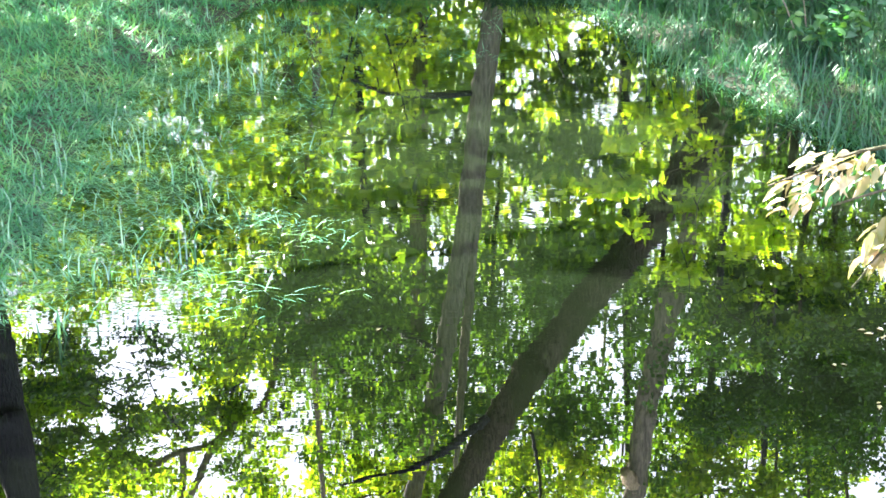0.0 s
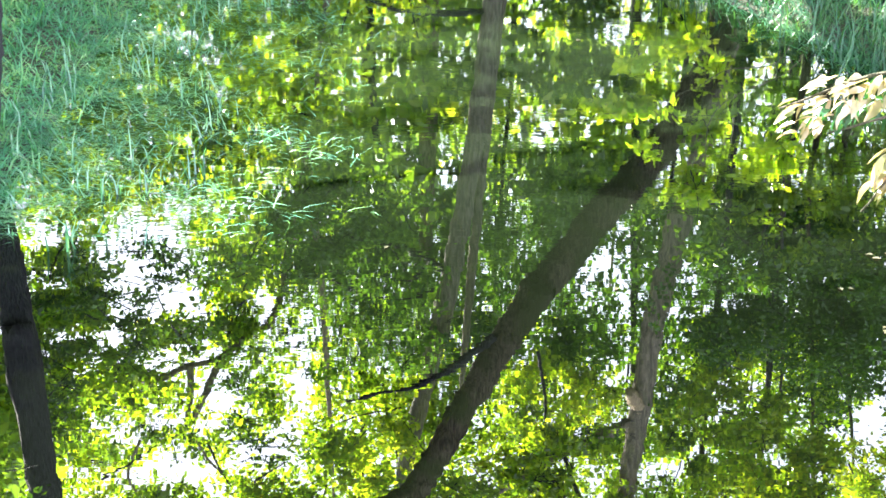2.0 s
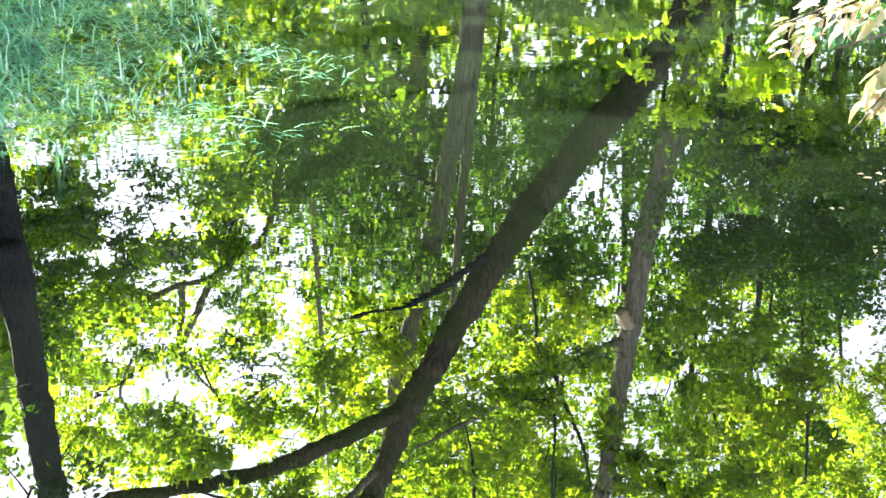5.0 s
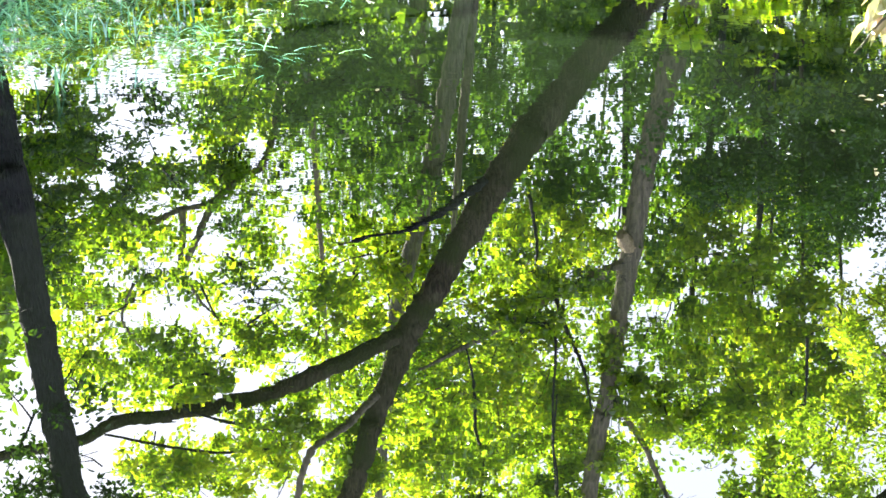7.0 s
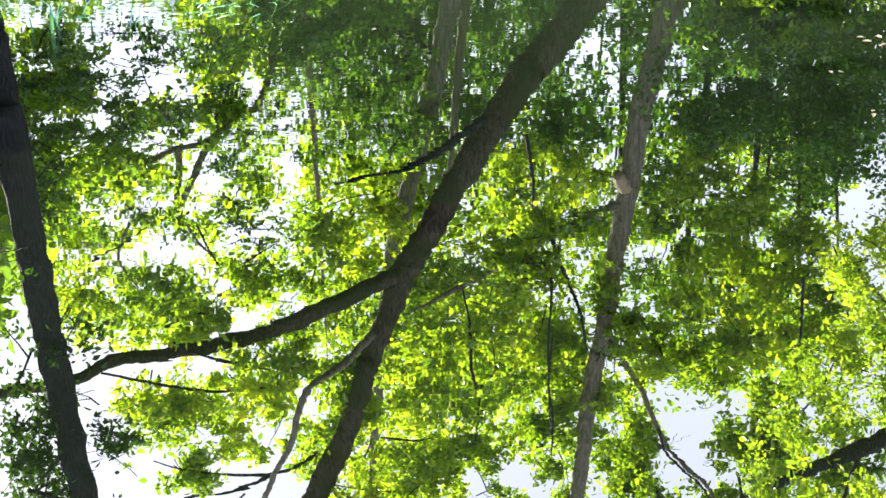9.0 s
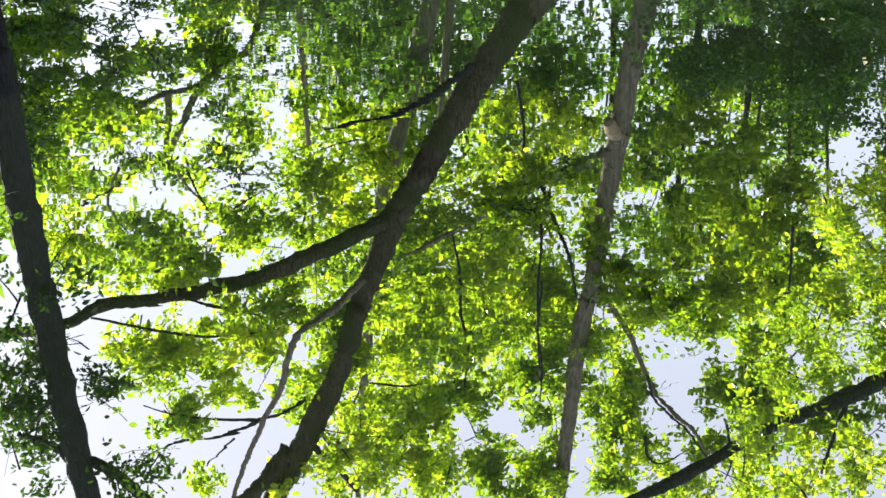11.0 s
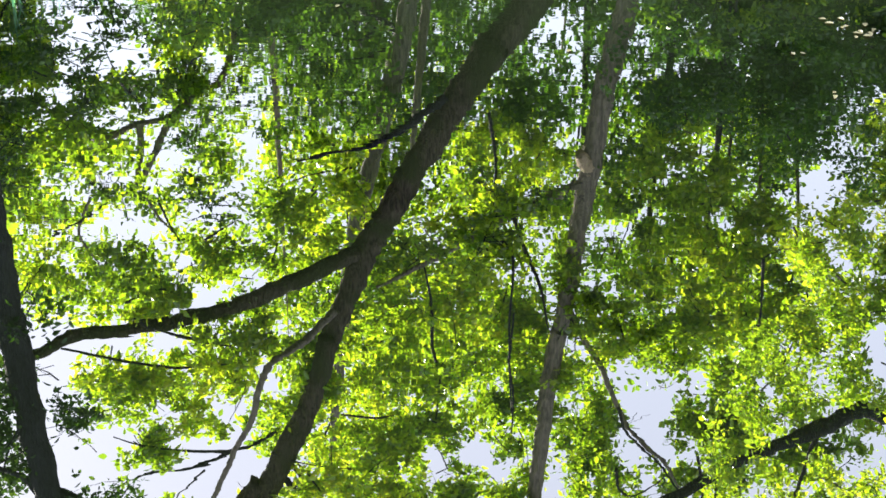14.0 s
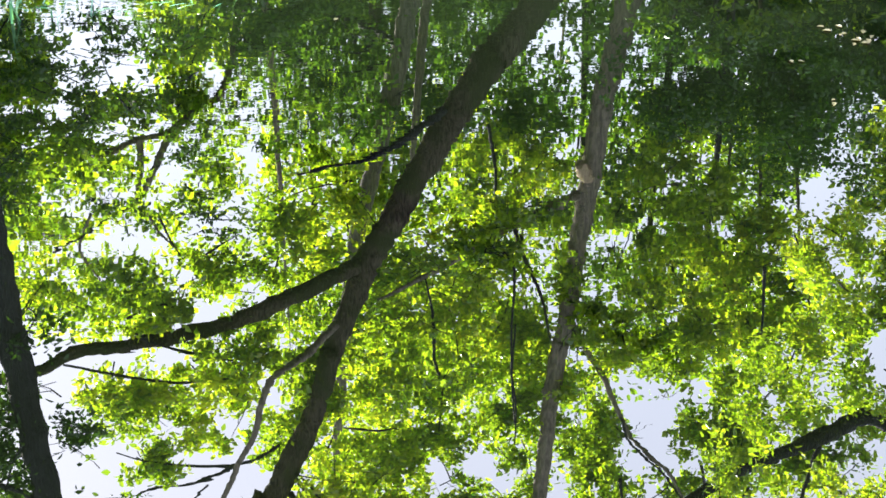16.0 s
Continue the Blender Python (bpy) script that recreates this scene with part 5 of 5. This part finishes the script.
crown("crown", [
    (4.6, 26, 7.1, 1, 0.52, 0.58, 357),
    (6.07, 26, 7.4, 1.29, 0.52, 1.18, 387),
    (5.7, 25.5, 8.36, 1.1, 0.48, 0.6, 357),
    (5.46, 26, 6.48, 1.45, 0.52, 0.77, 387),
    (4.12, 26, 6.27, 0.72, 0.48, 0.48, 357),
    (6.97, 24, 7.56, 0.44, 0.4, 0.57, 361),
    (2.39, 25.5, 8.14, 0.5, 0.4, 0.25, 260),
    (1.97, 25.5, 7.7, 0.27, 0.4, 0.29, 260),
    (3.72, 25.5, 7.87, 0.54, 0.4, 0.5, 260),
    (3.13, 25.5, 7.11, 0.22, 0.4, 0.38, 260),
    (6.59, 24.5, 7.14, 0.44, 0.4, 0.47, 255),
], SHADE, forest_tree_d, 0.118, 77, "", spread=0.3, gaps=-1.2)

forest_tree_e = thing("forest_tree", None, "leafy green forest tree behind the grassy bank", "tree")
limb("trunk", [(-6.9, 23, 0.2, 0.14), (-6.8, 23, 4, 0.12), (-6.2, 22.9, 7, 0.08), (-5.4, 22.8, 9, 0.03)], DARK_BARK, forest_tree_e, "", seed=80)
tufts = [
    (-5.68, 22.5, 6.02, 0.72, 0.48, 0.52, 200),
    (-5.27, 22.5, 7.42, 0.74, 0.48, 0.31, 219),
    (-4.25, 22.5, 7.7, 0.74, 0.48, 0.32, 219),
    (-5.82, 22, 8.25, 0.41, 0.4, 0.32, 219),
    (-3.49, 22.5, 5.99, 0.47, 0.4, 0.1, 219),
    (-2.52, 22.5, 6.89, 0.32, 0.4, 0.27, 162),
    (-4.76, 22.5, 8.67, 0.75, 0.4, 0.28, 219),
    (-4.4, 22, 9.47, 1.25, 0.48, 0.48, 238),
    (-4.58, 23, 4.63, 1.19, 0.52, 0.5, 255),
    (-3.38, 22, 10.98, 0.77, 0.44, 0.51, 219),
    (-5.73, 23, 5.29, 0.65, 0.52, 0.51, 238),
    (-5.44, 22.5, 5.93, 0.63, 0.4, 0.6, 219),
]
tufts += [
    (-4.54, 22, 6.13, 0.52, 0.4, 0.34, 162),
    (-4.78, 22, 7.35, 1.04, 0.4, 0.53, 200),
    (-3.9, 22, 7.17, 0.16, 0.4, 0.36, 108),
    (-5.13, 22, 8.62, 0.99, 0.4, 0.56, 183),
    (-3.26, 23, 9.19, 0.68, 0.4, 0.68, 183),
    (-5.5, 22.5, 8.67, 0.67, 0.4, 0.75, 162),
    (-5.03, 22, 9.8, 0.76, 0.4, 0.58, 162),
    (-2.99, 22.5, 5.52, 0.47, 0.4, 0.34, 162),
    (-3.04, 22, 4.74, 0.76, 0.4, 0.48, 183),
    (-4.49, 22.5, 4.96, 1.17, 0.4, 0.42, 183),
]
tufts += [
    (-3.46, 22.5, 4.05, 1, 0.4, 0.73, 200),
    (-2.4, 23, 5.7, 0.64, 0.4, 0.51, 162),
    (-5.6, 22.5, 5.56, 0.64, 0.4, 0.51, 144),
    (-5.26, 22.5, 6.75, 0.57, 0.4, 0.78, 221),
    (-4.16, 22.5, 6.73, 0.88, 0.4, 0.35, 221),
    (-3.05, 22.5, 6.46, 0.4, 0.4, 0.52, 187),
    (-2.94, 22.5, 7.42, 0.24, 0.4, 0.36, 136),
]
crown("crown", tufts, LIME, forest_tree_e, 0.12, 81, "", fill=1.6, spread=0.25, gaps=0.15, lump=0.7, clear=[(-5.37, 5.99, 0.19, 0.09), (-4.96, 5.75, 0.2, 0.09), (-4.83, 6.42, 0.21, 0.1), (-5.47, 6.58, 0.16, 0.09), (-5.35, 7.74, 0.17, 0.09), (-5.2, 7.03, 0.16, 0.09), (-4.25, 5.93, 0.71, 0.28), (-3.75, 6.23, 0.33, 0.18), (-3.32, 7.76, 0.3, 0.44), (-2.95, 8.94, 0.5, 0.42), (-3.82, 7.09, 0.38, 0.17), (-3.71, 4.89, 0.29, 0.19), (-5.25, 8.89, 0.39, 0.23), (-3.69, 9.12, 0.27, 0.21)])

# Added tree, kept out of view; its crown blocks the sun from the left bank.
shade_tree = thing("unseen_shade_tree", None, "tree added out of view to shade the grassy bank", "tree")
limb("trunk", [(-8.6, 14.5, 0.3, 0.3), (-8.5, 14.4, 2.5, 0.24), (-8.1, 16, 5.5, 0.18), (-7.6, 19.5, 11, 0.06)], BARK, shade_tree, "", seed=84)

tufts = [
    (-7.4, 18.0, 4.4, 1.6, 2.2, 1.2, 110),
    (-7.0, 15.0, 4.2, 1.6, 2.0, 1.2, 110),
    (-6.6, 12.4, 3.8, 1.5, 1.8, 1.2, 110),
    (-6.2, 10.0, 3.6, 1.4, 1.6, 1.1, 110),
    (-9.0, 16.5, 5.4, 1.5, 2.4, 1.0, 110),
    (-7.2, 21.0, 4.2, 1.2, 2.0, 1.2, 110),
    (-6.6, 19.0, 5.6, 0.8, 1.4, 0.8, 110),
    (-7.2, 23.0, 6.0, 0.9, 1.4, 0.8, 110),
    (-6.3, 20.3, 7.0, 1.2, 1.9, 0.9, 110),
    (-7.4, 19.0, 7.4, 1.2, 1.8, 0.8, 110),
    (-6.9, 22.5, 8.2, 1.2, 1.8, 0.8, 110),
    (-5.7, 17.9, 6.0, 0.7, 1.5, 0.6, 110),
]
tufts += [
    (-7.0, 24.4, 9.6, 0.9, 1.5, 0.7, 110),
    (-5.2, 15.2, 5.0, 0.7, 1.4, 0.6, 110),
    (-5.8, 13.2, 5.0, 0.8, 1.3, 0.6, 110),
    (-5.2, 12.0, 4.2, 0.7, 1.2, 0.5, 110),
    (-6.0, 17.6, 7.2, 0.9, 1.3, 0.6, 110),
    (-6.2, 15.8, 6.6, 0.9, 1.3, 0.6, 110),
]
crown("crown", tufts, GREEN, shade_tree, 0.2, 91, "", fill=0.45, spread=0.35, gaps=-2.0)
# A second unseen tree, added to keep sky light off the right bank's grass.
right_tree = thing("unseen_shade_tree", None, "tree added out of view to dim sky light on a grassy bank", "tree")
limb("trunk", [(8.0, 17.0, 0.3, 0.26), (7.9, 17.0, 2.2, 0.2), (7.4, 17.1, 3.6, 0.14), (6.9, 17.3, 4.6, 0.05)], BARK, right_tree, seed=4)
crown("crown", [
    (6.4, 14.6, 3.5, 1.5, 1.6, 0.6, 80), (6.3, 17.4, 3.8, 1.4, 1.8, 0.6, 80), (6.8, 19.8, 4.0, 1.3, 1.4, 0.6, 80), (8.2, 16.6, 4.2, 1.4, 2.6, 0.7, 80),
    (5.8, 12.8, 2.8, 0.9, 1.3, 0.4, 110), (5.7, 14.9, 2.7, 0.9, 1.4, 0.4, 110), (5.9, 17.0, 2.8, 0.9, 1.4, 0.4, 110), (6.2, 19.2, 3.0, 0.9, 1.4, 0.4, 110),
], GREEN, right_tree, 0.2, 93, "", fill=0.5, spread=0.35, gaps=-2.2)


def far_wood(name, count, mat, seed, dens, near, deep, rise=0.55, foot=-4.0, clear=()):
    """The wood behind: ragged foliage, too far to tell apart."""
    rng = np.random.default_rng(seed)
    masses = []
    for k in range(count):
        y = rng.uniform(near, deep)
        x = rng.uniform(-0.5, 0.5) * y
        z = rng.uniform(0.2, 1.0) ** 1.5 * (rise * y + foot)
        masses.append((x, y, z, rng.uniform(0.7, 1.5), rng.uniform(0.8, 1.6), rng.uniform(0.3, 0.75), dens))
    ob = crown(name, masses, mat, None, 0.2, seed, spread=0.5, per_spray=12, fill=1.3, gaps=0.1, clear=clear)
    tagged(ob, "distant wood of mixed green leaves", "woodland", kind="stuff")


far_wood("far_wood", 200, GREEN, 8, 12, 26, 42, 0.4, -3.6, [(-1.19, 4.45, 0.37, 0.28), (-0.13, 6.76, 0.31, 0.23), (1.7, 11.52, 0.28, 0.7), (-1.73, 5.32, 0.26, 0.19), (1.02, 4.79, 0.39, 0.4), (1.6, 5.07, 0.38, 0.35)])
far_wood("far_wood", 140, LIME, 9, 12, 26, 36, 0.4, -3.6, [(-1.38, 5.81, 0.42, 0.32), (-0.14, 7.24, 0.33, 0.24), (-2.08, 7.24, 0.3, 0.24), (1.19, 6.21, 0.44, 0.46), (2.08, 7.77, 0.49, 0.45)])
far_wood("undergrowth", 165, LIME, 10, 22, 23, 30, 0.3, -3.2, [(-1.03, 3.32, 0.31, 0.25), (-1.57, 4.47, 0.23, 0.17)])
far_wood("undergrowth", 120, GREEN, 11, 22, 22.5, 29, 0.34, -3.2, [(-1.02, 3.21, 0.31, 0.24), (-0.1, 4.22, 0.24, 0.17), (-1.4, 3.58, 0.21, 0.15), (0.95, 4.15, 0.36, 0.37), (1.51, 4.56, 0.36, 0.32)])


def thin_tree(k, x, y, lean, tall, r, mat):
    t = thing("thin_tree", None, "thin straight forest tree far behind the stream", "tree", "thin forest trees")
    limb("trunk", [(x, y, height(np.array(x), np.array(y)) - 0.1, r), (x + lean * 0.3 + 0.12 * math.sin(5 * k), y, tall * 0.3, r * 0.9), (x + lean * 0.6, y, tall * 0.6, r * 0.6), (x + lean, y, tall, r * 0.08)], mat, t, sides=7, seed=k)


rng = np.random.default_rng(77)
for k in range(18):
    y = rng.uniform(22, 30)
    thin_tree(k, rng.uniform(-0.1, 0.28) * y, y, rng.uniform(-0.8, 0.5), rng.uniform(10, 14), rng.uniform(0.035, 0.09), DARK_BARK if k % 3 else GREY_BARK)


def shrub():
    """A shrub on the near bank whose leafy shoots hang into the view."""
    t = thing("shrub", None, "sunlit shrub with pale yellow-green and pinkish leaves", "shrub")
    rng = np.random.default_rng(3)
    shoots = [
        [(2.55, 5.3, 0.1, 0.02), (2.3, 5.3, 1.6, 0.017), (1.75, 5.25, 2.35, 0.012), (1.35, 5.2, 2.42, 0.007), (1.0, 5.2, 2.3, 0.003)],
        [(2.6, 5.4, 0.1, 0.02), (2.2, 5.3, 1.5, 0.015), (1.7, 5.2, 2.1, 0.01), (1.42, 5.2, 2.12, 0.006), (1.28, 5.2, 1.96, 0.003)],
        [(2.5, 5.2, 0.1, 0.02), (2.2, 5.15, 1.5, 0.015), (1.8, 5.1, 2.25, 0.01), (1.45, 5.1, 2.33, 0.006), (1.15, 5.15, 2.24, 0.003)],
    ]
    for k, s in enumerate(shoots):
        stem = limb("stem", s, BARK, t, sides=6, steps=5, seed=k)
    # a fan of broad leaves at the tip of the shoot, then a second, drooping spray lower down
    sprays_of_leaves = [
        # centre, half-sizes, count, way the tips point, length, material
        ((1.20, 5.2, 2.375), (0.12, 0.06, 0.02), 26, (-0.8, -0.35, -0.3), (0.06, 0.085), SHRUB),
        ((1.12, 5.15, 2.31), (0.10, 0.06, 0.03), 20, (-0.8, -0.3, -0.5), (0.055, 0.08), SHRUB),
        ((1.05, 5.15, 2.265), (0.06, 0.05, 0.025), 10, (-0.8, -0.2, -0.5), (0.06, 0.09), SHRUB),
        ((1.28, 5.2, 2.33), (0.10, 0.06, 0.03), 12, (-0.5, -0.4, -0.5), (0.06, 0.09), SHRUB),
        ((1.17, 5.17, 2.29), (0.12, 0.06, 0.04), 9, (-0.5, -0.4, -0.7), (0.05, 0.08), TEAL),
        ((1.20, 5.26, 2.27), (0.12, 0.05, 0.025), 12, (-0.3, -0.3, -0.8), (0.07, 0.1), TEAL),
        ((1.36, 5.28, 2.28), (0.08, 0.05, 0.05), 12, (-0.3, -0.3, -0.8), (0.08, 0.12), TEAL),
    ]
    drooping = [
        ((1.35, 5.2, 2.13), (0.05, 0.04, 0.035), 7, (-0.7, -0.2, -0.8), (0.08, 0.12), SHRUB),
        ((1.335, 5.2, 2.055), (0.05, 0.04, 0.025), 6, (-0.6, -0.2, -0.9), (0.09, 0.13), SHRUB),
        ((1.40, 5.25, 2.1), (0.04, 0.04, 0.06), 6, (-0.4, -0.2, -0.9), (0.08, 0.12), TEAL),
        ((1.50, 5.2, 2.34), (0.10, 0.08, 0.05), 14, (-0.5, -0.3, -0.5), (0.06, 0.1), SHRUB),
    ]
    for centre, half, count, way, (low, high), mat in sprays_of_leaves + drooping:
        for p in np.array(centre) + rng.uniform(-1, 1, (count, 3)) * np.array(half):
            d = np.array(way) + rng.normal(0, 0.42, 3)
            d /= np.linalg.norm(d)
            side = np.cross(d, np.array((0, 0, 1)) + rng.normal(0, 0.5, 3))
            side /= np.linalg.norm(side)
            up = np.cross(side, d)
            size = rng.uniform(low, high)
            v = p + size * (BROAD @ np.array((0.72 * side, d, up)) - 0.4 * d)
            fast_mesh("leaf", v, BROAD_FACES, mat, t)


shrub()


def fallen_leaves():
    """Single leaves afloat on the stream."""
    rng = np.random.default_rng(12)
    for x, y in ((0.31, 11.4), (-0.8, 17.2), (1.0, 14.0), (2.35, 13.3), (-0.4, 9.6), (0.9, 9.0), (1.7, 11.2),
                 (2.44, 9.51), (2.47, 9.45), (2.5, 9.38), (2.55, 9.42), (2.55, 9.32), (2.59, 9.36), (2.55, 9.24), (2.6, 9.28), (2.65, 9.34), (2.69, 9.39), (2.54, 9.5), (2.64, 9.41), (2.16, 9), (2.19, 9.03), (2.27, 8.51), (2.28, 8.49)):
        ob = leaf_mesh("fallen_leaf", np.array([(x, y, 0.004)]), rng.uniform(0.035, 0.06, 1), FALLEN, rng, 0.05)
        tagged(ob, "pale yellow fallen leaf floating on the water", "leaf", "floating leaves")


fallen_leaves()
